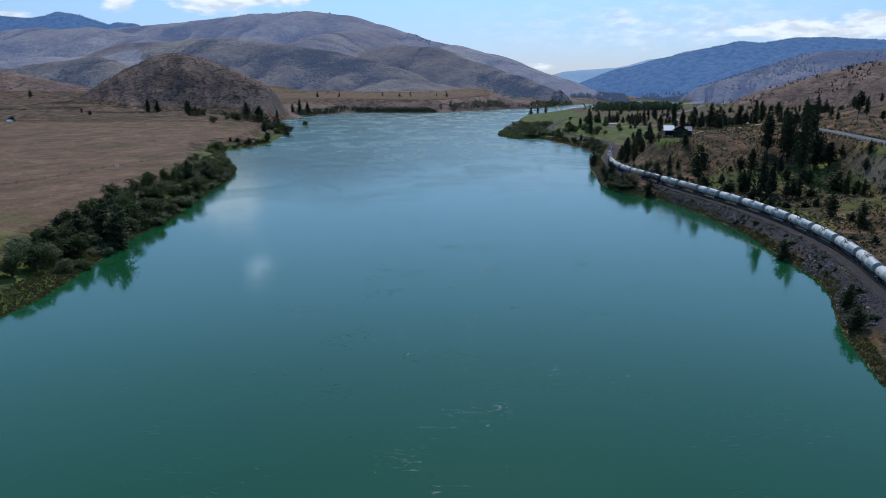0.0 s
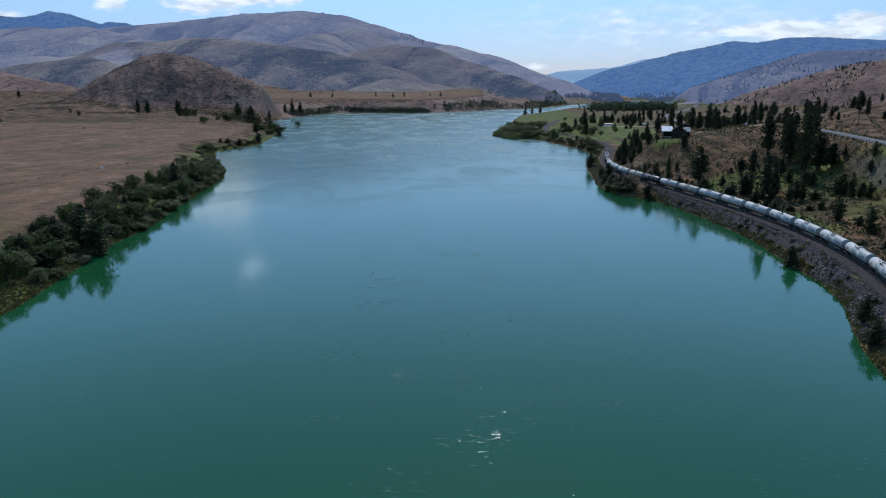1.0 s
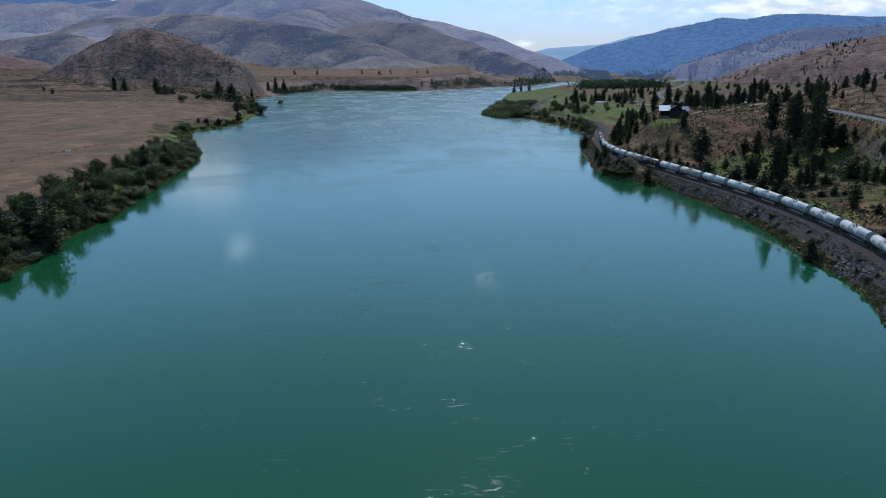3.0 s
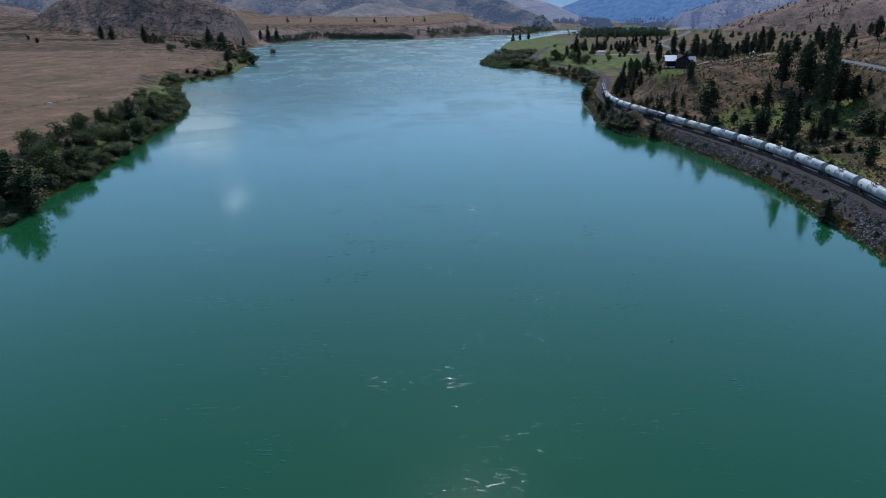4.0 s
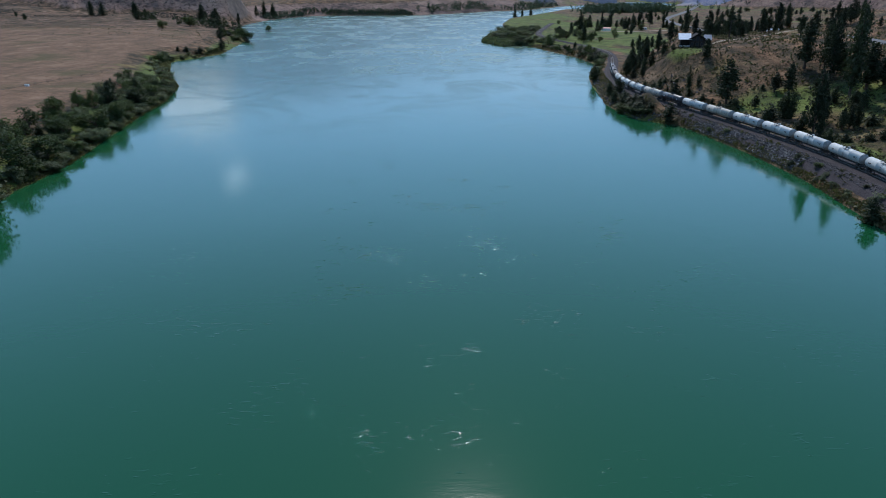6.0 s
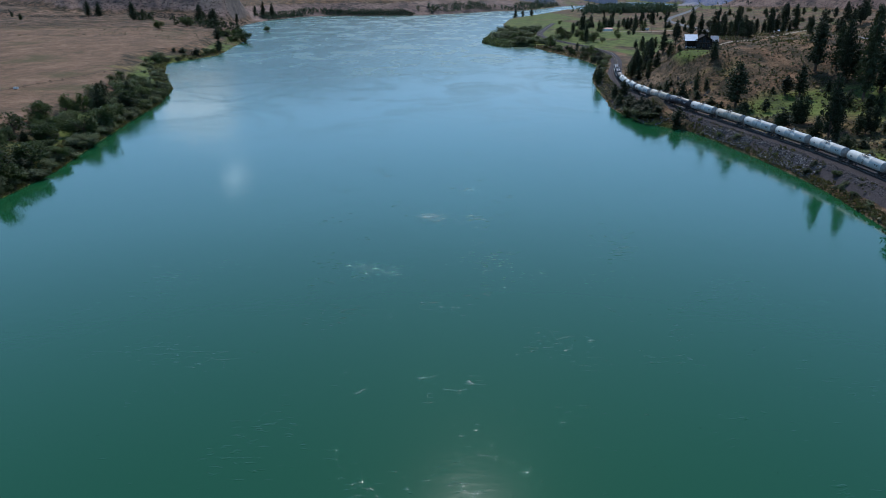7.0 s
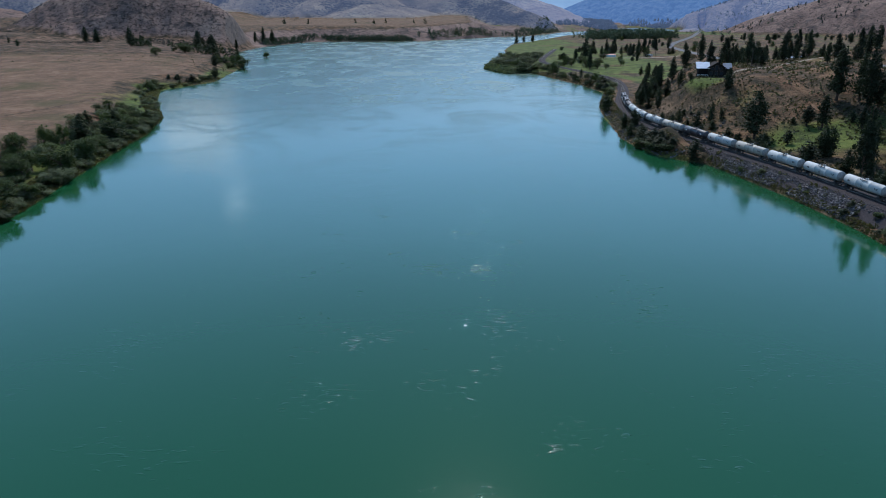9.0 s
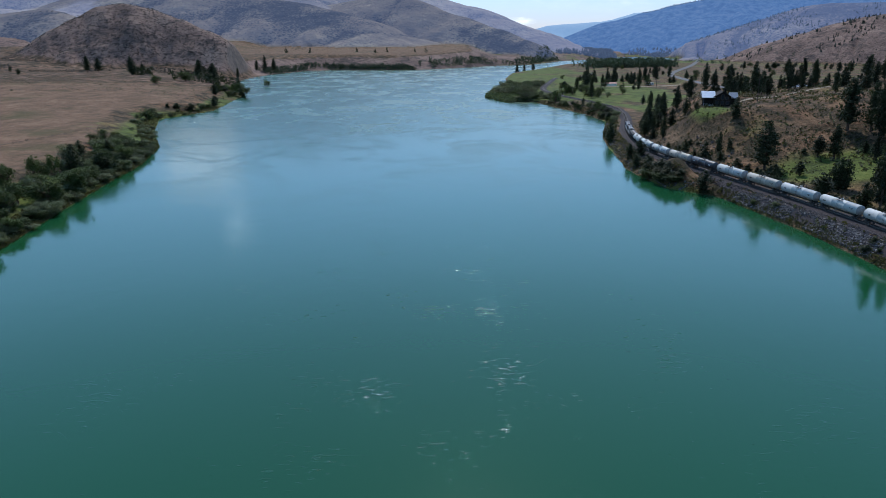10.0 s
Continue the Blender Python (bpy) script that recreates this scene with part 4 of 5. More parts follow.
def along(line, lo, hi, off):
    """A picker of places beside a polyline, between two values of y, at offsets to the land."""
    ys, xs = [p[1] for p in line], [p[0] for p in line]

    def pick(r):
        y = r.uniform(lo, hi)
        return np.interp(y, ys, xs) + r.uniform(*off), y
    return pick


def patch(x0, x1, y0, y1):
    return lambda r: (r.uniform(x0, x1), r.uniform(y0, y1))


scatter(["broad", "broad", "juniper", "willow"], 90, 1, along(SHORE_L, 262, 500, (-27, -4)), (4.5, 8), (5.5, 9))
scatter(["willow", "willow", "broad"], 80, 42, along(SHORE_L, 205, 520, (-5, -0.8)), (2.4, 4.5), (4, 7))
scatter(["willow", "willow", "broad"], 40, 2, along(SHORE_L, 262, 520, (-8, -2)), (2.2, 4), (4, 7))
scatter(["broad", "willow"], 16, 3, along(SHORE_L, 560, 760, (-18, -4)), (2.5, 5), (4, 8))
scatter(["willow", "willow", "broad"], 46, 48, along(SHORE_L, 490, 740, (-13, -1)), (1.6, 3.4), (3, 6))
scatter(["pine", "pine", "fir"], 30, 49, patch(170, 262, 600, 770), (8, 14), (5, 8))
scatter(["broad", "juniper"], 22, 4, along(SHORE_L, 860, 1010, (-26, -3)), (5, 11), (7, 12))
scatter(["broad", "broad", "juniper", "willow"], 26, 41, along(SHORE_L, 200, 262, (-24, -7)), (4, 8), (5, 9))
scatter(["pine", "pine", "fir"], 26, 5, patch(170, 300, 540, 640), (8, 14), (5, 8))
scatter(["pine", "fir", "juniper"], 26, 6, lambda r: (lambda y: (float(rail_x(y)) + r.uniform(8, 24), y))(r.uniform(500, 620)), (6, 11), (5, 7))
scatter(["juniper", "pine"], 22, 7, patch(136, 205, 330, 420), (4, 11), (4, 7))
scatter(["juniper"], 34, 8, lambda r: (lambda y: (float(rail_x(y)) + r.uniform(8, 22), y))(r.uniform(320, 470)), (2.0, 6), (2.5, 5))
scatter(["pine", "fir"], 12, 9, patch(200, 320, 470, 560), (7, 13), (4, 6))
scatter(["willow", "broad", "broad"], 120, 10, lambda r: (lambda y: (np.interp(y, [800, 830, 894, 1000, 1150], [88, 66, 44, 58, 92]) + r.uniform(4, 52), y))(r.uniform(830, 1080)), (4, 9), (8, 15))
scatter(["willow", "juniper", "broad", "broad"], 60, 12, along(SHORE_R, 540, 830, (1.5, 16)), (2, 6), (4, 8))
scatter(["broad", "willow", "pine"], 24, 47, patch(100, 170, 840, 1000), (4, 11), (6, 11))
scatter(["juniper", "willow", "broad"], 30, 13, along(SHORE_R, 145, 375, (2, 8)), (1.2, 2.6), (2, 4))
scatter(["broad", "juniper", "pine", "broad"], 30, 45, patch(175, 440, 860, 1260), (4, 14), (6, 12))
scatter(["pine", "juniper", "broad"], 60, 46, patch(300, 900, 1150, 1750), (6, 15), (7, 13))
scatter(["pine", "fir"], 22, 14, patch(190, 420, 1060, 1250), (8, 18), (7, 11))
scatter(["pine", "fir", "broad"], 22, 15, patch(280, 520, 640, 1000), (8, 15), (6, 9))
scatter(["pine"], 14, 16, patch(290, 420, 430, 620), (8, 14), (5, 7))
scatter(["juniper", "broad"], 30, 17, patch(130, 240, 250, 345), (1.5, 4), (2.5, 5))


# ---- railway ----
def smooth_line(line, step):
    """Even points along a polyline, rounded at its corners, with their arc lengths."""
    p = np.array([q[:2] for q in line], float)
    ends = np.vstack([2 * p[0] - p[1], p, 2 * p[-1] - p[-2]])
    out = []
    for a, b, c, d in zip(ends, ends[1:], ends[2:], ends[3:]):
        for t in np.linspace(0, 1, 24, endpoint=False):
            out.append(0.5 * (2 * b + (c - a) * t + (2 * a - 5 * b + 4 * c - d) * t * t + (3 * b - a - 3 * c + d) * t ** 3))
    out = np.array(out + [p[-1]])
    s = np.concatenate([[0], np.cumsum(np.hypot(*np.diff(out, axis=0).T))])
    even = np.arange(0, s[-1], step)
    return np.stack([np.interp(even, s, out[:, 0]), np.interp(even, s, out[:, 1])], -1), even


TRACK, TRACK_S = smooth_line(RAIL, 1.0)


def on_track(s):
    return np.array([np.interp(s, TRACK_S, TRACK[:, 0]), np.interp(s, TRACK_S, TRACK[:, 1])])


def sweep(line, profile, closed):
    """A mesh swept along a level line: profile gives (side, z) per station; side is to the right of travel."""
    t = np.gradient(line, axis=0)
    t /= np.linalg.norm(t, axis=1)[:, None]
    right = np.stack([t[:, 1], -t[:, 0]], -1)
    rows = []
    for i in range(len(line)):
        rows.append([(line[i, 0] + right[i, 0] * o, line[i, 1] + right[i, 1] * o, z) for o, z in profile(i)])
    n = len(rows[0])
    verts = [v for r in rows for v in r]
    faces = []
    for i in range(len(rows) - 1):
        for j in range(n if closed else n - 1):
            k = (j + 1) % n
            faces.append((i * n + j, i * n + k, (i + 1) * n + k, (i + 1) * n + j))
    return verts, faces


def swept(name, line, profile, closed, mat):
    v, f = sweep(line, profile, closed)
    me = bpy.data.meshes.new(name)
    me.from_pydata(v, [], f)
    me.update()
    me.materials.append(mat)
    return new(name, me)


def build_track():
    t = np.gradient(TRACK, axis=0)
    t /= np.linalg.norm(t, axis=1)[:, None]
    right = np.stack([t[:, 1], -t[:, 0]], -1)
    # the gravel reaches down to the water where the line follows the shore
    reach = np.interp(TRACK[:, 1], [378, 396, 560, 600], [11.5, 5.4, 5.4, 4.2]) + 0.9 * rough(TRACK[:, 0], TRACK[:, 1], 9, 3, 3)
    down = [1.0, 0.85, 0.7, 0.55]
    zs = [terrain(TRACK[:, 0] - right[:, 0] * f * reach, TRACK[:, 1] - right[:, 1] * f * reach)[0] for f in down]
    land = [terrain(TRACK[:, 0] + right[:, 0] * o, TRACK[:, 1] + right[:, 1] * o)[0] for o in (3.8, 5.2)]

    def bed(i):
        low = [(-f * reach[i], float(z[i]) + (0.11 if f < 1 else -0.25)) for f, z in zip(down, zs)]
        return low + [(-2.1, RAIL_Z - 0.32), (2.1, RAIL_Z - 0.32), (3.8, float(land[0][i]) + 0.1), (5.2, float(land[1][i]) - 0.2)]
    tagged(swept("ballast_bed", TRACK, bed, False, M_BALLAST), "dark crushed stone bed under the railway track", "track bed", kind="structure")
    root = thing("railway_track", pose(0, 0, 0), "single railway track of worn steel rails on dark sleepers", "railway track")
    for o in (-0.75, 0.75):
        def head(i, o=o):
            return [(o - 0.07, RAIL_Z - 0.17), (o - 0.045, RAIL_Z), (o + 0.045, RAIL_Z), (o + 0.07, RAIL_Z - 0.17)]
        r = swept("rail", TRACK, head, True, M_STEEL)
        r.parent = root
    verts, faces = [], []
    for i, s in enumerate(np.arange(130, 800, 0.55)):
        c, d = on_track(s), on_track(s + 0.3) - on_track(s)
        d /= np.linalg.norm(d)
        n = np.array([d[1], -d[0]])
        for z in (RAIL_Z - 0.34, RAIL_Z - 0.17):
            for a, b in ((-1, -1), (1, -1), (1, 1), (-1, 1)):
                q = c + n * 1.28 * a + d * 0.11 * b
                verts.append((q[0], q[1], z))
        k = 8 * i
        faces += [(k + 4, k + 5, k + 6, k + 7), (k, k + 1, k + 5, k + 4), (k + 1, k + 2, k + 6, k + 5), (k + 2, k + 3, k + 7, k + 6), (k + 3, k, k + 4, k + 7)]
    me = bpy.data.meshes.new("sleeper_bed")
    me.from_pydata(verts, [], faces)
    me.materials.append(M_TIE)
    ob = new("sleeper_bed", me)
    ob.parent = root
    tagged(ob, kind="stuff")


build_track()

CAR = 20.0


def truck(root, y):
    """A two-axle bogie across the car at y."""
    bm = box(-1.05, -0.9, y - 1.25, y + 1.25, 0.45, 0.78, 0.05)
    add_box(bm, 0.9, 1.05, y - 1.25, y + 1.25, 0.45, 0.78, 0.05)
    add_box(bm, -1.0, 1.0, y - 0.22, y + 0.22, 0.5, 0.95)
    bogie = part("bogie", bm, M_UNDER, root)
    for dy in (-0.9, 0.9):
        for sx in (-0.78, 0.78):
            part("wheel", rod((sx - 0.07, y + dy, 0.46), (sx + 0.07, y + dy, 0.46), 0.46, sides=18), M_STEEL, bogie)
        part("axle", rod((-0.78, y + dy, 0.46), (0.78, y + dy, 0.46), 0.08), M_UNDER, bogie)


def tank_car(paint, label):
    root = thing("tank_car", pose(0, 0, 0), label, "tank wagon", "tank wagons of the train")
    bm, R, half, zc, seg = bmesh.new(), 1.56, 8.45, 2.98, 40
    rings = []
    for yy, rr in [(-half, 1.5), (-half + 0.12, R),
                   (-2.9, R), (-2.86, R + 0.025), (-2.78, R + 0.025), (-2.74, R), (2.74, R), (2.78, R + 0.025), (2.86, R + 0.025), (2.9, R),
                   (half - 0.12, R), (half, 1.5)]:
        rings.append([bm.verts.new((math.cos(2 * math.pi * k / seg) * rr, yy, zc + math.sin(2 * math.pi * k / seg) * rr)) for k in range(seg)])
    for a, b in zip(rings, rings[1:]):
        for k in range(seg):
            bm.faces.new((a[k], a[(k + 1) % seg], b[(k + 1) % seg], b[k])).smooth = True
    bmesh.ops.recalc_face_normals(bm, faces=bm.faces)
    part("tank", bm, paint, root)
    for e in (-1, 1):
        bm, rings = bmesh.new(), []
        for yy, rr in [(half - 0.05, R + 0.012), (half + 0.02, 1.51), (half + 0.24, 1.31), (half + 0.47, 0.93), (half + 0.60, 0.5), (half + 0.64, 0.05)]:
            rings.append([bm.verts.new((math.cos(2 * math.pi * k / seg) * rr, e * yy, zc + math.sin(2 * math.pi * k / seg) * rr)) for k in range(seg)])
        for a, b in zip(rings, rings[1:]):
            for k in range(seg):
                bm.faces.new((a[k], a[(k + 1) % seg], b[(k + 1) % seg], b[k])).smooth = True
        bm.faces.new(rings[-1])
        bmesh.ops.recalc_face_normals(bm, faces=bm.faces)
        # pale wagons get a darker end colour that imitates shade
        part("tank_head", bm, M_HEAD_SHADED if paint is not M_BLACK else M_BLACK, root, "tank end, greyed as if shaded on pale wagons")
    bm = box(-0.22, 0.22, -CAR / 2 + 0.5, CAR / 2 - 0.5, 0.86, 1.22)
    for e in (-1, 1):
        add_box(bm, -1.35, 1.35, e * (CAR / 2 - 0.75) - 0.12, e * (CAR / 2 - 0.75) + 0.12, 0.9, 1.3)
        add_box(bm, -1.2, 1.2, e * 7.3 - 0.35, e * 7.3 + 0.35, 0.95, 1.75)
    part("underframe", bm, M_UNDER, root)
    for e in (-1, 1):
        part("coupler", box(-0.12, 0.12, e * (CAR / 2 - 0.25) - 0.27, e * (CAR / 2 - 0.25) + 0.27, 0.78, 1.02, 0.03), M_UNDER, root)
        part("end_platform", box(-1.4, 1.4, e * (CAR / 2 - 1.0) - 0.3, e * (CAR / 2 - 1.0) + 0.3, 1.22, 1.27), M_STEEL, root)
        bm = bmesh.new()
        for sx in (-1.35, 1.35):
            add_rod(bm, (sx, e * 9.3, 1.25), (sx, e * 9.3, 2.3), 0.025, sides=6)
        add_rod(bm, (-1.35, e * 9.3, 2.3), (1.35, e * 9.3, 2.3), 0.025, sides=6)
        part("end_railing", bm, M_STEEL, root)
    # valve platform on the crown
    top = zc + R
    part("dome_housing", rod((0, 0, top - 0.1), (0, 0, top + 0.42), 0.42, 0.40, 16), paint, root)
    part("manway_lid", rod((0, 0.95, top - 0.12), (0, 0.95, top + 0.25), 0.32, 0.3, 16), M_UNDER, root)
    bm = box(-1.05, -0.45, -1.3, 1.5, top - 0.16, top - 0.11)
    add_box(bm, 0.45, 1.05, -1.3, 1.5, top - 0.16, top - 0.11)
    part("walkway", bm, M_STEEL, root)
    for sx in (-1.05, 1.05):
        bm = bmesh.new()
        for yy in (-1.3, 0.1, 1.5):
            add_rod(bm, (sx, yy, top - 0.3), (sx, yy, top + 0.75), 0.045, sides=6)
        for zz in (0.3, 0.75):
            add_rod(bm, (sx, -1.3, top + zz), (sx, 1.5, top + zz), 0.045, sides=6)
        part("guard_rail", bm, M_UNDER, root)
    for sx in (-1, 1):
        bm = bmesh.new()
        for yy in (-0.25, 0.25):
            add_rod(bm, (sx * 1.66, yy, 0.7), (sx * 1.66, yy, zc), 0.03, sides=6)
            add_rod(bm, (sx * 1.66, yy, zc), (sx * 1.06, yy, top - 0.12), 0.03, sides=6)
        for k in range(8):
            add_rod(bm, (sx * 1.66, -0.25, 0.75 + 0.3 * k), (sx * 1.66, 0.25, 0.75 + 0.3 * k), 0.02, sides=5)
        part("ladder", bm, M_STEEL, root)
    # stencilled data as plain bars
    for sx in (-1, 1):
        for yy, ww, zz in ((-6.2, 1.7, 3.25), (-6.2, 1.2, 2.95), (5.9, 1.3, 3.2), (5.9, 1.0, 2.95)):
            x = math.sqrt(R * R - (zz - zc) ** 2) + 0.006
            bar = box(sx * x - 0.008, sx * x + 0.008, yy - ww / 2, yy + ww / 2, zz - 0.08, zz + 0.08)
            part("stencil_bar", bar, M_UNDER if paint is not M_BLACK else M_PAINT, root)
    truck(root, -7.3)
    truck(root, 7.3)
    return root


def locomotive():
    root = thing("locomotive", pose(0, 0, 0), "dark blue diesel freight locomotive heading the train", "locomotive", "locomotives of the train")
    part("underframe", box(-1.5, 1.5, -10.8, 10.8, 1.15, 1.6, 0.05), M_UNDER, root)
    part("fuel_tank", box(-1.3, 1.3, -3.2, 3.2, 0.45, 1.2, 0.2), M_UNDER, root)
    part("hood", box(-1.0, 1.0, -9.6, 5.4, 1.6, 4.35, 0.12), M_LOCO, root)
    cab = part("cab", box(-1.5, 1.5, 5.5, 8.2, 1.6, 4.55, 0.15), M_LOCO, root)
    part("windscreen", box(-1.2, 1.2, 8.16, 8.23, 3.35, 4.1), M_GLASS, cab)
    for sx in (-1, 1):
        part("side_window", box(sx * 1.49 - 0.03, sx * 1.49 + 0.03, 6.0, 7.7, 3.3, 4.05), M_GLASS, cab)
    part("nose", box(-0.95, 0.95, 8.2, 10.2, 1.6, 3.15, 0.15), M_LOCO, root)
    part("headlight", rod((0, 8.15, 4.3), (0, 8.32, 4.3), 0.16, sides=12), M_PAINT, root)
    bm = bmesh.new()
    for yy in (-8.6, -6.4):
        add_rod(bm, (0, yy, 4.3), (0, yy, 4.55), 0.85, sides=20)
    part("radiator_fans", bm, M_UNDER, root)
    part("radiator_wing", box(-1.45, 1.45, -9.5, -5.4, 3.55, 4.3, 0.1), M_LOCO, root)
    part("exhaust_stack", box(-0.3, 0.3, -0.6, 0.6, 4.3, 4.65, 0.05), M_UNDER, root)
    for sx in (-1, 1):
        bm = bmesh.new()
        for k in range(8):
            add_rod(bm, (sx * 1.45, -9.8 + 2.05 * k, 1.6), (sx * 1.45, -9.8 + 2.05 * k, 2.65), 0.03, sides=5)
        add_rod(bm, (sx * 1.45, -9.8, 2.65), (sx * 1.45, 4.6, 2.65), 0.03, sides=5)
        part("handrail", bm, M_PAINT, root)
    truck(root, -7.2)
    truck(root, 7.2)
    return root


def buffer_wagon():
    root = thing("covered_hopper", pose(0, 0, 0), "dark covered hopper wagon behind the locomotives", "hopper wagon", "hopper wagons of the train")
    bm = box(-1.5, 1.5, -8.0, 8.0, 1.9, 3.9, 0.12)
    for k in range(11):
        for sx in (-1.5, 1.5):
            add_box(bm, sx - 0.06, sx + 0.06, -7.7 + 1.54 * k - 0.06, -7.7 + 1.54 * k + 0.06, 1.8, 3.85)
    part("body", bm, M_BLACK, root)
    part("roof", box(-1.3, 1.3, -8.0, 8.0, 3.86, 4.15, 0.13), M_UNDER, root)
    part("roof_walk", box(-0.4, 0.4, -8.2, 8.2, 4.2, 4.25), M_STEEL, root)
    for yy in (-4.6, 0, 4.6):
        bm = bmesh.new()
        bmesh.ops.create_cone(bm, cap_ends=True, segments=4, radius1=0.5, radius2=2.0, depth=1.3, matrix=pose(0, yy, 1.25, 0, 0, 45))
        part("hopper_bay", bm, M_UNDER, root)
    part("sill", box(-0.25, 0.25, -8.4, 8.4, 0.85, 1.2), M_UNDER, root)
    truck(root, -6.4)
    truck(root, 6.4)
    return root


def set_on_track(s, half=6.9):
    a, b = on_track(s - half), on_track(s + half)
    c = (a + b) / 2
    return pose(c[0], c[1], RAIL_Z, 0, 0, math.degrees(math.atan2(-(b - a)[0], (b - a)[1])))


def build_train():
    joint = float(np.interp(340.4, TRACK[:, 1], TRACK_S))  # the coupling between the eighth and ninth tank
    paints = {"w": (M_WHITE, "white cylindrical tank wagon with a valve platform on top"), "c": (M_BEIGE, "cream stained cylindrical tank wagon with a valve platform"),
              "b": (M_BLACK, "black cylindrical tank wagon with a valve platform on top")}
    firsts = {}
    for i, key in enumerate("wwwcbwcwwwwwwwwwb"):
        m = set_on_track(joint + (7.5 - i) * CAR)
        if key in firsts:
            copy_thing(firsts[key], m)
        else:
            firsts[key] = tank_car(*paints[key])
            firsts[key].matrix_world = m
    s = joint + 8 * CAR
    h = buffer_wagon()
    h.matrix_world = set_on_track(s + 8.8)
    l = locomotive()
    l.matrix_world = set_on_track(s + 29.2)
    copy_thing(l, set_on_track(s + 51.8))


build_train()


# ---- highway, house and the things along the right bank ----
def build_road():
    line, s = smooth_line(ROAD, 4.0)
    z = nearest(line[:, 0], line[:, 1], ROAD)[1]
    k = np.ones(9) / 9
    z = np.convolve(np.pad(z, 4, mode="edge"), k, "valid")
    tagged(swept("road", line, lambda i: [(-5.4, z[i] - 0.3), (-5.2, z[i] + 0.06), (0, z[i] + 0.12), (5.2, z[i] + 0.06), (5.4, z[i] - 0.3)], False, M_ASPHALT),
           "pale grey two-lane asphalt highway on a bench", "road", kind="structure")
    for o in (-3.6, 3.6):
        tagged(swept("trim", line, lambda i, o=o: [(o - 0.08, z[i] + 0.075), (o + 0.08, z[i] + 0.075)], False, M_PAINT), "white painted edge line on the highway", "road marking", kind="structure")
    rail = thing("guard_rail", pose(0, 0, 0), "weathered steel guard rail on dark posts beside the highway", "guard rail")
    near = [i for i in range(len(line)) if 300 < line[i, 1] < 470]
    seg, zz = line[near], z[near]
    beam = swept("beam", seg, lambda i: [(-5.75, zz[i] + 0.5), (-5.70, zz[i] + 0.62), (-5.75, zz[i] + 0.78), (-5.80, zz[i] + 0.62)], True, M_STEEL)
    beam.parent = rail
    for i in range(len(seg)):
        t = seg[min(i + 1, len(seg) - 1)] - seg[max(i - 1, 0)]
        t /= np.linalg.norm(t)
        p = seg[i] + np.array([t[1], -t[0]]) * -5.85
        part("post", box(p[0] - 0.1, p[0] + 0.1, p[1] - 0.1, p[1] + 0.1, zz[i] - 0.5, zz[i] + 0.8), M_TIE, rail)


build_road()


def gable(bm, x0, x1, y0, y1, z0, rise, along_x, over=0.5, thick=0.18):
    """Two pitched slabs over a rectangle, ridge along x or y."""
    for side in (-1, 1):
        if along_x:
            ym = (y0 + y1) / 2
            edge = y0 - over if side < 0 else y1 + over
            drop = -rise * over / ((y1 - y0) / 2)
            pts = [(x0 - over, edge, z0 + drop), (x1 + over, edge, z0 + drop), (x1 + over, ym, z0 + rise), (x0 - over, ym, z0 + rise)]
        else:
            xm = (x0 + x1) / 2
            edge = x0 - over if side < 0 else x1 + over
            drop = -rise * over / ((x1 - x0) / 2)
            pts = [(edge, y0 - over, z0 + drop), (edge, y1 + over, z0 + drop), (xm, y1 + over, z0 + rise), (xm, y0 - over, z0 + rise)]
        lo, hi = [bm.verts.new(p) for p in pts], [bm.verts.new((p[0], p[1], p[2] + thick)) for p in pts]
        bm.faces.new(lo), bm.faces.new(hi)
        for i in range(4):
            bm.faces.new((lo[i], lo[(i + 1) % 4], hi[(i + 1) % 4], hi[i]))
    bmesh.ops.recalc_face_normals(bm, faces=bm.faces)
    return bm


def prism(x0, x1, y0, y1, z0, z1, rise, along_x):
    """Walls with gable ends as one solid."""
    bm = bmesh.new()
    if along_x:
        ym = (y0 + y1) / 2
        ring = lambda x: [(x, y0, z0), (x, y1, z0), (x, y1, z1), (x, ym, z1 + rise), (x, y0, z1)]
        a, b = ring(x0), ring(x1)
    else:
        xm = (x0 + x1) / 2
        ring = lambda y: [(x0, y, z0), (x1, y, z0), (x1, y, z1), (xm, y, z1 + rise), (x0, y, z1)]
        a, b = ring(y0), ring(y1)
    va, vb = [bm.verts.new(p) for p in a], [bm.verts.new(p) for p in b]
    bm.faces.new(va), bm.faces.new(vb)
    for i in range(5):
        bm.faces.new((va[i], va[(i + 1) % 5], vb[(i + 1) % 5], vb[i]))
    bmesh.ops.recalc_face_normals(bm, faces=bm.faces)
    return bm


M_ROOF_DIM = plain("dull metal roof", (0.13, 0.15, 0.18), (0.24, 0.27, 0.31), 0.5, 0.45, 0.3)


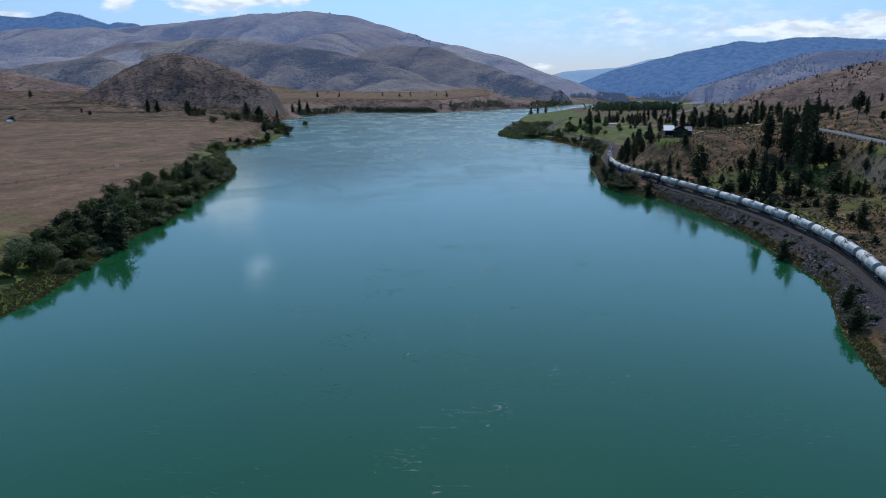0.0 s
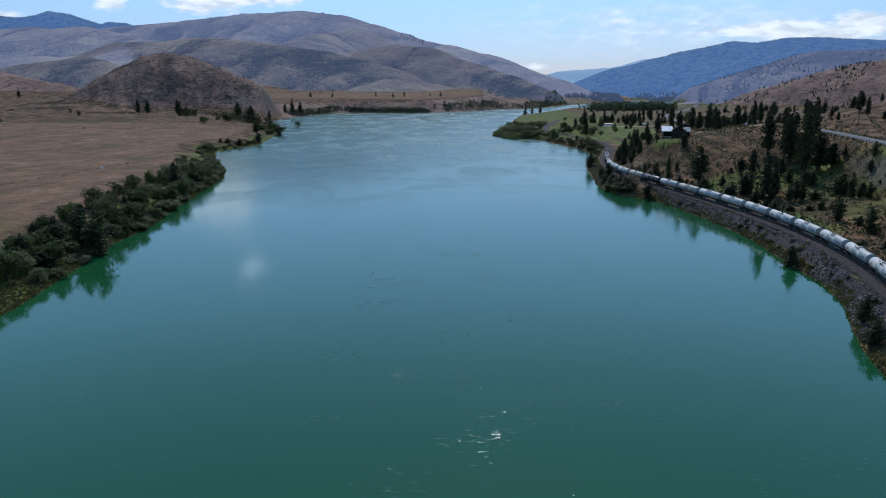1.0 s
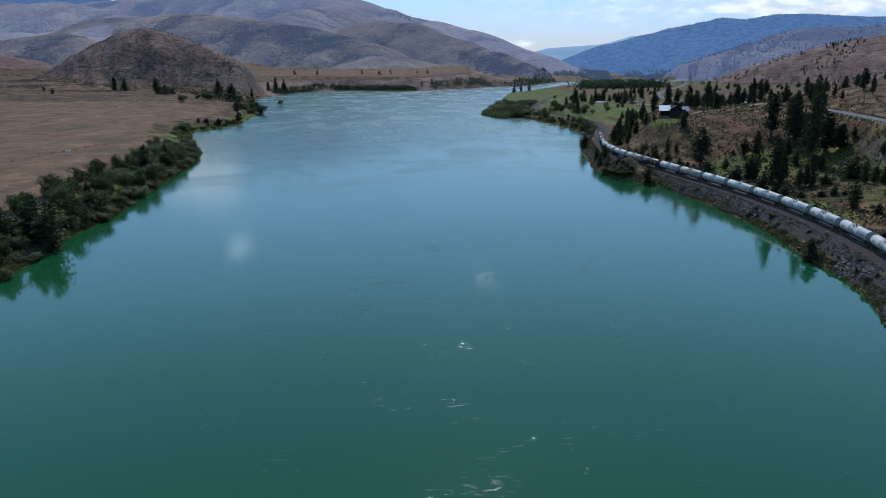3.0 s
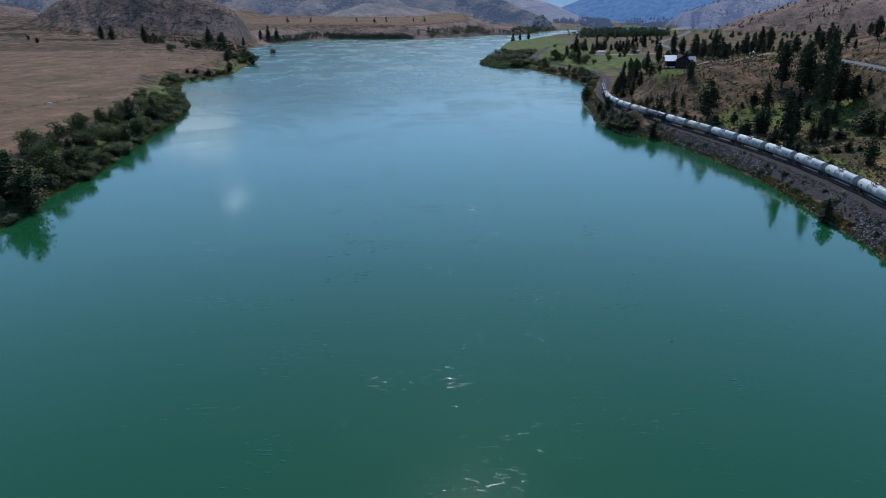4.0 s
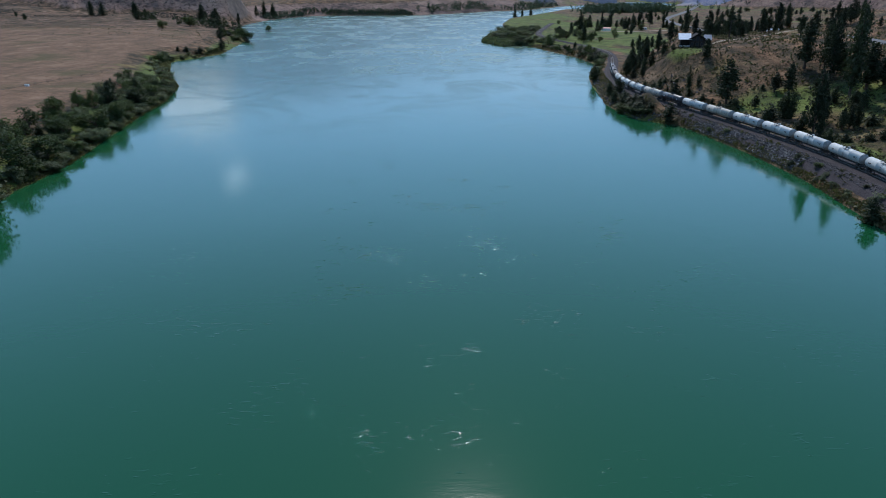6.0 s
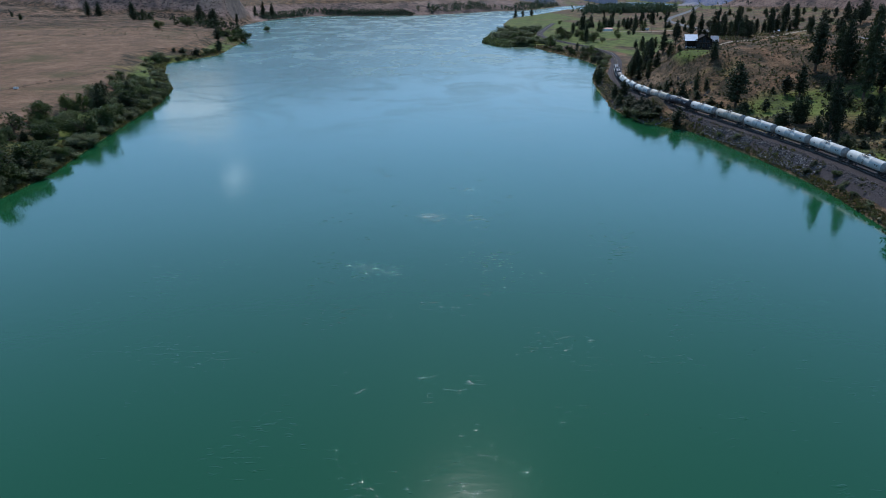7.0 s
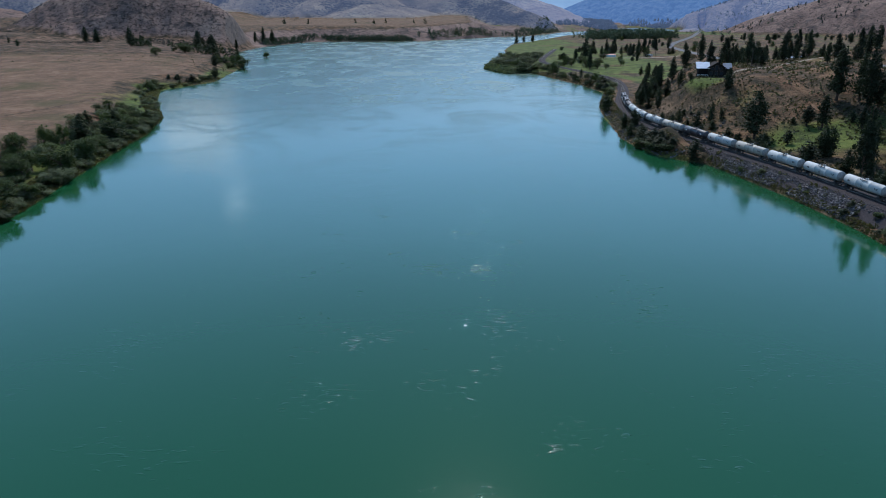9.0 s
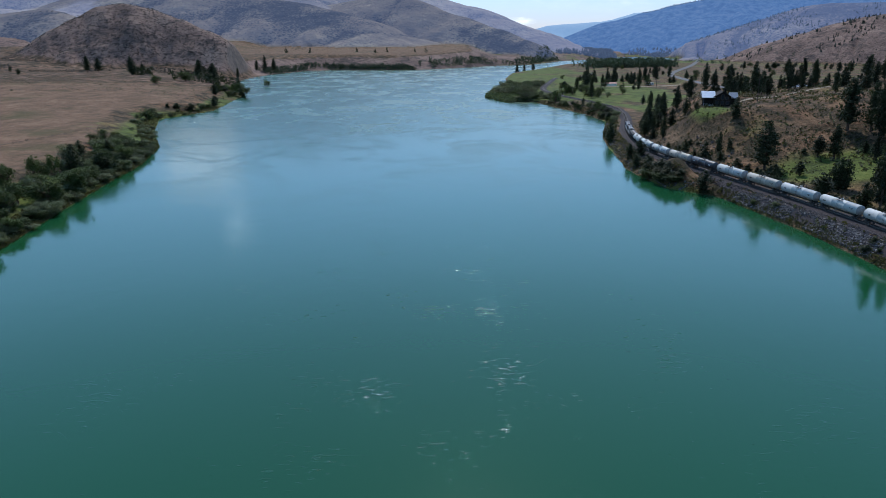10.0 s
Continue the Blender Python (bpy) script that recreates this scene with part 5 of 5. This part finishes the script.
def house():
    z = 24.0
    root = thing("log_house", pose(147.5, 502, z, 0, 0, -12), "dark log house with pale metal roofs above the river", "house")
    part("foundation", box(-8.6, 8.6, -1.6, 9.2, -1.6, 0.25), M_LOG, root)
    part("main_wall", prism(-3.6, 5.0, -1.5, 9.0, 0.2, 5.0, 2.6, False), M_LOG, root)
    part("main_roof", gable(bmesh.new(), -3.6, 5.0, -1.5, 9.0, 5.05, 2.6, False, 0.9), M_LOG, root, "dark shingled roof over the gable")
    part("wing_wall", prism(-8.4, -3.65, 1.0, 8.0, 0.2, 4.9, 2.2, True), M_LOG, root)
    part("wing_roof", gable(bmesh.new(), -9.6, -3.2, -1.2, 8.6, 4.6, 2.9, True, 0.4), M_ROOF, root, "pale sunlit metal roof")
    part("wing_wall", prism(5.05, 8.4, 1.5, 7.6, 0.2, 4.4, 2.0, True), M_LOG, root)
    part("wing_roof", gable(bmesh.new(), 4.9, 8.6, 0.2, 7.8, 4.4, 2.5, True, 0.4), M_ROOF_DIM, root, "dull blue-grey metal roof")
    for x, z0, z1 in ((-2.2, 0.9, 2.9), (0.7, 0.9, 2.9), (3.4, 0.9, 2.9), (-1.4, 3.5, 5.0), (0.7, 3.5, 6.2), (2.8, 3.5, 5.0)):
        w = part("window", box(x - 0.85, x + 0.85, -1.58, -1.45, z0, z1), M_TIE, root)
        part("pane", box(x - 0.72, x + 0.72, -1.61, -1.57, z0 + 0.12, z1 - 0.12), M_GLASS, w)
    deck = part("deck", box(-10.0, -3.4, -3.6, 1.0, 0.05, 0.25), M_LOG, root)
    for x in (-9.8, -7.7, -5.6, -3.6):
        part("deck_post", box(x - 0.1, x + 0.1, -3.5, -3.3, -0.6, 4.3 if x < -9 or x > -4 else 1.3), M_LOG, root)
    for zz in (0.7, 1.25):
        part("deck_rail", box(-9.9, -3.5, -3.46, -3.36, zz - 0.06, zz + 0.06), M_PAINT, root, "white deck railing")
    part("chimney", box(2.4, 3.3, 5.5, 6.4, 5.4, 8.6, 0.04), M_LOG, root)
    part("stair", box(-6.0, -4.8, -4.4, -3.6, -0.5, 0.05), M_LOG, root)


house()


def motor_home():
    x, y = 264, 1046
    root = thing("motor_home", pose(x, y, height(x, y), 0, 0, 82), "white motor home parked by the green meadow", "motor home")
    part("body", box(-1.25, 1.25, -4.6, 4.6, 0.7, 3.5, 0.2), M_PAINT, root)
    part("stripe", box(-1.27, 1.27, -4.5, 4.5, 1.5, 1.75), M_LOCO, root)
    for yy in (-3.0, -0.8, 1.4):
        for sx in (-1, 1):
            part("window", box(sx * 1.26 - 0.02, sx * 1.26 + 0.02, yy - 0.6, yy + 0.6, 2.1, 2.9), M_GLASS, root)
    part("windscreen", box(-1.1, 1.1, 4.57, 4.64, 1.8, 3.0), M_GLASS, root)
    for sx in (-1.1, 1.1):
        for yy in (-2.6, 3.0):
            part("wheel", rod((sx - 0.12, yy, 0.45), (sx + 0.12, yy, 0.45), 0.45, sides=14), M_UNDER, root)


def shed(x, y, turn, w, l, h, wall, roof, label, name="barn"):
    root = thing(name, pose(x, y, height(x, y), 0, 0, turn), label, name.replace("_", " "))
    part("wall", prism(-w / 2, w / 2, -l / 2, l / 2, -0.4, h, h * 0.45, False), wall, root)
    part("roof", gable(bmesh.new(), -w / 2, w / 2, -l / 2, l / 2, h + 0.03, h * 0.45, False, 0.5), roof, root)
    part("door", box(-w * 0.2, w * 0.2, -l / 2 - 0.06, -l / 2 + 0.02, 0, h * 0.8), M_PAINT, root)
    return root


motor_home()
shed(216, 1056, 78, 6, 13, 2.6, M_PAINT, M_RED, "long low white barn with a faded red roof by the meadow")
shed(204, 1052, 60, 4, 5, 2.2, M_LOG, M_UNDER, "small dark shed beside the red barn", "shed")
shed(-612, 896, 20, 5, 8, 2.4, M_PAINT, M_ROOF, "small white farm shed among bushes on the hay bench", "shed")
shed(-596, 899, 70, 4, 6, 2.2, M_PAINT, M_ROOF, "pale farm shed with a metal roof on the hay bench", "shed")
shed(240, 606, 80, 3.2, 11, 2.3, M_PAINT, M_ROOF, "white mobile home among pines behind the house", "mobile_home")


def utility_pole(x, y, h, turn):
    root = thing("utility_pole", pose(x, y, height(x, y) - 0.3, 0, 0, turn), "weathered wooden utility pole with a crossarm", "utility pole", "utility poles")
    part("pole", rod((0, 0, 0), (0, 0, h), 0.19, 0.13), M_TIE, root)
    part("crossarm", box(-1.3, 1.3, -0.07, 0.07, h - 0.9, h - 0.72), M_TIE, root)
    for dx in (-1.15, -0.45, 0.45, 1.15):
        part("insulator", rod((dx, 0, h - 0.72), (dx, 0, h - 0.5), 0.06), M_GLASS, root)


for x, y, h in ((163, 492, 13), (256, 480, 12), (205, 585, 11), (232, 660, 12), (268, 760, 12), (262, 1010, 10)):
    utility_pole(x, y, h, 20)


def dirt_track(name, pts, half, label):
    line, s = smooth_line(pts, 1.5)
    t = np.gradient(line, axis=0)
    t /= np.linalg.norm(t, axis=1)[:, None]
    offs = np.linspace(-half, half, 5)
    zs = [terrain(line[:, 0] + t[:, 1] * o, line[:, 1] - t[:, 0] * o)[0] + 0.10 for o in offs]
    wob = rough(line[:, 0], line[:, 1], 6, 3, 44) * 0.5
    tagged(swept(name, line, lambda i: [(offs[j] + (wob[i] if j in (0, 4) else 0), float(zs[j][i]) - (0.14 if j in (0, 4) else 0)) for j in range(5)], False, M_DIRT), label, "dirt track", kind="structure")


dirt_track("driveway", [(158, 503), (168, 505), (182, 515), (196, 528), (215, 536), (238, 540)], 2.0, "pale dirt driveway from the house to the highway")
dirt_track("farm_track", [(205, 1035), (235, 1025), (265, 1028), (300, 1040)], 6.0, "bare gravel yard beside the meadow")


def wheel_line():
    """Irrigation pipe on spoked wheels across the hayfield."""
    root = thing("irrigation_line", pose(0, 0, 0), "thin irrigation pipe on wheels across the dry hayfield", "irrigation line")
    a, b = np.array([-238.0, 357.0]), np.array([-205.0, 594.0])
    n = 24
    for k in range(n):
        p, q = a + (b - a) * k / n, a + (b - a) * (k + 1) / n
        za, zb = height(*p) + 0.8, height(*q) + 0.8
        part("pipe", rod((p[0], p[1], za), (q[0], q[1], zb), 0.07), M_TIE, root)
        bm = bmesh.new()
        d = (b - a) / np.linalg.norm(b - a)
        for j in range(14):
            u, v = 2 * math.pi * j / 14, 2 * math.pi * (j + 1) / 14
            f = lambda w: (p[0] - d[1] * 0.8 * math.cos(w), p[1] + d[0] * 0.8 * math.cos(w), za + 0.8 * math.sin(w))
            add_rod(bm, f(u), f(v), 0.04, sides=5)
            if j % 2 == 0:
                add_rod(bm, (p[0], p[1], za), f(u), 0.02, sides=4)
        part("wheel", bm, M_TIE, root)
    c = a + (b - a) * 0.39
    part("mover_cart", box(c[0] - 1.1, c[0] + 1.1, c[1] - 0.6, c[1] + 0.6, height(*c) + 0.2, height(*c) + 1.2, 0.1), M_PAINT, root, "white drive cart of the irrigation line")


wheel_line()


def fence(pts, gap, label):
    root = thing("wire_fence", pose(0, 0, 0), label, "fence", "fences")
    line, s = smooth_line(pts, gap)
    z = terrain(line[:, 0], line[:, 1])[0]
    for i in range(len(line)):
        part("post", rod((line[i, 0], line[i, 1], z[i] - 0.3), (line[i, 0], line[i, 1], z[i] + 1.35), 0.09, sides=6), M_TIE, root)
    for up in (0.6, 1.2):
        w = swept("wire", line, lambda i: [(-0.012, z[i] + up), (0, z[i] + up + 0.024), (0.012, z[i] + up)], True, M_STEEL)
        w.parent = root


fence([(-560, 815), (-420, 800), (-300, 790), (-236, 785)], 7.0, "long wire fence on wooden posts across the bench")
fence([(158, 640), (165, 700), (158, 770), (140, 830)], 6.0, "wire fence on wooden posts beside the railway")


# ---- ground cover ----
def cover(name, rng, xy, size, per, mat, label, category, tall=1.0, lift=0.35):
    xy = xy[~in_river(xy[:, 0], xy[:, 1])]
    xy = xy[nearest(xy[:, 0], xy[:, 1], RAIL)[0] > 4.5]
    xy = xy[nearest(xy[:, 0], xy[:, 1], ROAD)[0] > 6.0]
    s = rng.uniform(*size, len(xy)) * rng.uniform(0.7, 1.2, len(xy))
    z = terrain(xy[:, 0], xy[:, 1])[0] + lift * s
    pts = clump_arrays(rng, np.column_stack([xy, z]), s, per, 0.7 * tall)
    return tagged(new(name, leaf_mesh(name, pts, mat)), label, category, kind="stuff")


def strewn(rng, n, x0, x1, y0, y1, size, seed, keep=0.1):
    """Places that gather in patches."""
    x, y = rng.uniform(x0, x1, n), rng.uniform(y0, y1, n)
    return np.column_stack([x, y])[rough(x, y, size, 3, seed) > keep * 2 - 0.2]


def beside(rng, n, line, lo, hi, off):
    y = rng.uniform(lo, hi, n)
    return np.column_stack([np.interp(y, [p[1] for p in line], [p[0] for p in line]) + rng.uniform(*off, n), y])


rng = np.random.default_rng(5)
cover("sagebrush", rng, np.concatenate([strewn(rng, 7000, 100, 260, 230, 560, 20, 61, 0.08), strewn(rng, 2500, 200, 480, 400, 760, 40, 62, 0.1)]), (0.4, 0.85), 7, M_SAGE,
      "grey-brown sagebrush and dry tufts over the slope", "sagebrush")
cover("slope_brush", rng, strewn(rng, 4200, 104, 270, 235, 600, 25, 67, 0.08), (0.45, 1.2), 9, M_OLIVE, "olive green brush scattered over the dry slope", "brush", 1.0)
cover("dry_grass", rng, strewn(rng, 9000, 100, 240, 230, 545, 9, 65, 0.12), (0.4, 0.9), 5, M_REED, "yellow-green grass tufts on the slope", "grass", 1.6)
cover("hill_shrubs", rng, np.concatenate([strewn(rng, 8500, -760, -290, 1090, 1420, 60, 63, 0.0), strewn(rng, 5000, -1500, -400, 1350, 2300, 90, 64, 0.1)]), (0.6, 1.5), 6, M_SCRUB,
      "dark shrubs and outcrops dotting the brown hill", "shrubs")
cover("field_weeds", rng, strewn(rng, 4000, -720, -200, 800, 1080, 50, 66, 0.05), (0.5, 1.2), 4, M_SAGE, "weeds and low brush on the bench", "weeds")
cover("bank_grass", rng, np.concatenate([beside(rng, 12000, SHORE_L, 150, 540, (-10, -0.4)), beside(rng, 3500, SHORE_L, 540, 780, (-12, -0.6)),
                                         beside(rng, 3500, SHORE_R, 140, 390, (-0.2, 3.2)), beside(rng, 3000, SHORE_L, 150, 540, (-1.5, 0.3)), beside(rng, 5000, SHORE_R, 390, 830, (0.5, 9))]), (0.3, 0.65), 5, M_REED,
      "reeds and rough green grass along the water", "bank grass", 1.8, 0.4)
cover("spit_reeds", rng, np.concatenate([beside(rng, 4200, SHORE_R, 826, 1000, (0.5, 34))]), (1.0, 2.4), 6, M_WILLOW, "pale reeds on the low river spit", "reeds", 1.6, 0.4)


def stones(rng, xy, size, mat, label):
    corner = np.array([(a, b, c) for c in (-1, 1) for b in (-1, 1) for a in (-1, 1)], float) * 0.5
    faces = np.array([(0, 2, 3, 1), (4, 5, 7, 6), (0, 1, 5, 4), (2, 6, 7, 3), (0, 4, 6, 2), (1, 3, 7, 5)])
    xy = xy[~in_river(xy[:, 0], xy[:, 1])]
    n = len(xy)
    s = size[0] + (size[1] - size[0]) * rng.random(n) ** 2.2
    v = corner[None] * s[:, None, None] * rng.uniform(0.6, 1.25, (n, 1, 3)) + rng.normal(0, 0.13, (n, 8, 3)) * s[:, None, None]
    a, b = rng.uniform(0, 6.28, n), rng.uniform(-0.6, 0.6, n)
    ca, sa, cb, sb = np.cos(a), np.sin(a), np.cos(b), np.sin(b)
    x, y, z = v[..., 0], v[..., 1], v[..., 2]
    y, z = y * cb[:, None] - z * sb[:, None], y * sb[:, None] + z * cb[:, None]
    x, y = x * ca[:, None] - y * sa[:, None], x * sa[:, None] + y * ca[:, None]
    g = terrain(xy[:, 0], xy[:, 1])[0] + 0.2 * s
    pts = np.stack([x + xy[:, :1], y + xy[:, 1:2], z + g[:, None]], -1).reshape(-1, 3)
    f = (faces[None] + 8 * np.arange(n)[:, None, None]).reshape(-1, 4)
    me = bpy.data.meshes.new("riprap")
    me.from_pydata(pts.tolist(), [], f.tolist())
    me.materials.append(mat)
    return tagged(new("riprap", me), label, "stones", kind="stuff")


def stone_material(name, shades):
    mt, nt, bs = material(name)
    geo = nt.nodes.new("ShaderNodeNewGeometry")
    f = calc(nt, "ADD", calc(nt, "MULTIPLY", geo.outputs["Random Per Island"], 0.7), calc(nt, "MULTIPLY", noise_node(nt, 1.5, 4), 0.3))
    nt.links.new(ramp(nt, f, list(zip((0.1, 0.5, 0.95), shades))), bs.inputs["Base Color"])
    bs.inputs["Roughness"].default_value = 0.9
    return mt


M_RIPRAP = stone_material("broken bank stone", [(0.040, 0.033, 0.031), (0.105, 0.089, 0.084), (0.26, 0.232, 0.222)])
M_BALLASTROCK = stone_material("dark ballast stone", [(0.020, 0.018, 0.019), (0.062, 0.055, 0.056), (0.15, 0.135, 0.135)])
pts = beside(rng, 30000, SHORE_R, 140, 392, (0.6, 7.0))
pts = pts[(rough(pts[:, 0], pts[:, 1], 16, 3, 81) > 0.10) & (nearest(pts[:, 0], pts[:, 1], RAIL)[0] > 6.3)]
stones(rng, pts, (0.12, 0.6), M_RIPRAP, "heaped grey riprap boulders between track and river")
side = rng.uniform(150, 520, 16000)
at_rail = np.array([on_track(v) for v in side])
ahead = np.array([on_track(v + 0.5) for v in side]) - at_rail
ahead /= np.linalg.norm(ahead, axis=1)[:, None]
pts = at_rail - np.column_stack([ahead[:, 1], -ahead[:, 0]]) * (2.3 + 5.6 * rng.random(len(side)) ** 0.8)[:, None]
stones(rng, pts, (0.1, 0.32), M_BALLASTROCK, "spilled dark ballast stones below the track")
pts = np.concatenate([beside(rng, 900, SHORE_R, 392, 640, (0.5, 6.0)), strewn(rng, 500, 104, 130, 395, 470, 12, 82, 0.2)])
stones(rng, pts, (0.2, 0.8), M_RIPRAP, "loose grey stones along the curving river bank")


# ---- far woods: too distant to count ----
def far_woods(rng, xy, h, mat, label, name="far_woods", highest=45):
    xy = xy[~in_river(xy[:, 0], xy[:, 1])]
    z = terrain(xy[:, 0], xy[:, 1])[0]
    xy, z = xy[z < highest], z[z < highest]
    cs, ss, needled = [], [], mat in (M_PINE, M_SLOPE, M_CREST)
    for (x, y), g in zip(xy, z):
        hh = rng.uniform(*h)
        for k in range(8):
            f = (k + 0.4) / 8
            w = 0.05 if needled else 0.24 * math.sin(0.5 + 2.4 * f)
            cs.append((x + rng.normal(0, hh * w), y + rng.normal(0, hh * w), g + hh * (f if needled else 0.92 * f)))
            ss.append(hh * ((0.30 * (1 - f) + 0.10) if needled else 0.20))
    return tagged(new(name, leaf_mesh(name, clump_arrays(rng, np.array(cs), np.array(ss), 5, 0.8), mat)), label, "woods", kind="stuff")


far_woods(rng, np.concatenate([beside(rng, 420, [(-352, 1500), (-320, 1690), (-290, 1760)], 1500, 1760, (-30, 0)),
                               np.column_stack([rng.uniform(-290, 20, 900), 1746 + rng.uniform(0, 22, 900)]),
                               beside(rng, 620, SHORE_L, 1850, 2600, (-50, -2))]), (3.5, 8), M_FARWOOD, "dark thickets along the far bank under the bench")
far_woods(rng, np.concatenate([np.column_stack([rng.uniform(-300, 60, 500), 1741 + rng.uniform(0, 7, 500)]), beside(rng, 260, SHORE_L, 1850, 2300, (-9, -1))]), (1.5, 3.5), M_WILLOW,
          "grey-green willows at the far waterline")
far_woods(rng, np.concatenate([beside(rng, 130, SHORE_L, 1800, 2500, (-40, -4)), strewn(rng, 300, 780, 1250, 2300, 2900, 120, 92, 0.2), strewn(rng, 200, 520, 900, 1950, 2300, 80, 95, 0.25)]),
          (7, 14), M_FARWOOD, "dark cottonwoods and pines on the valley floor")
far_woods(rng, strewn(rng, 1700, 800, 1800, 1750, 2200, 80, 93, 0.15), (4.5, 9), M_SLOPE, "scattered pines over the brown hillside", highest=400)
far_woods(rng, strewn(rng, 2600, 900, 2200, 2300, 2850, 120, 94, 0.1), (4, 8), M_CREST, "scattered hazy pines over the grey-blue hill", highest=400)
far_woods(rng, np.concatenate([strewn(rng, 460, 372, 530, 1740, 1990, 70, 90, -0.3), strewn(rng, 120, 300, 372, 1700, 1900, 50, 90, 0.1)]), (12, 21), M_FARWOOD, "dark cottonwoods on the river island")
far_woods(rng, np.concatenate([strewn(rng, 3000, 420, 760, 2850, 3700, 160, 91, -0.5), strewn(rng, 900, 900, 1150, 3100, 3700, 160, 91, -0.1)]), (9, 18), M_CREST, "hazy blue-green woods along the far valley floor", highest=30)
far_woods(rng, np.column_stack([rng.uniform(-420, 0, 8), rng.uniform(1800, 1950, 8)]), (9, 16), M_PINE, "single pines on the bench above the far bank")


def on_crest(rng, n, line, lo, hi, spread, clump=0.0):
    x = rng.uniform(lo, hi, n)
    x = x[rough(x, 0 * x, 90, 2, 55) > clump]
    return np.column_stack([x, np.interp(x, [p[0] for p in line], [p[1] for p in line]) + rng.uniform(-spread, spread, len(x))])


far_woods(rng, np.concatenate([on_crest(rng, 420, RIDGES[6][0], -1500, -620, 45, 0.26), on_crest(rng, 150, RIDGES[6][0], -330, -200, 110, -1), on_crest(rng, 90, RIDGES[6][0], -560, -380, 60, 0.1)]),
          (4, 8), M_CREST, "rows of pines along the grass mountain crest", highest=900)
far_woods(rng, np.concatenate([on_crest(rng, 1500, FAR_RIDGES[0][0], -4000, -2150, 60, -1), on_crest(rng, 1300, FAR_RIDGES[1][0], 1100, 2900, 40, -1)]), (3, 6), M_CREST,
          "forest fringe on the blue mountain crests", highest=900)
far_woods(rng, np.concatenate([strewn(rng, 60, -345, -290, 985, 1075, 40, 96, -0.4), strewn(rng, 24, -420, -395, 1040, 1060, 40, 96, -0.6)]), (6, 13), M_JUNIPER, "dark thicket at the foot of the hill")
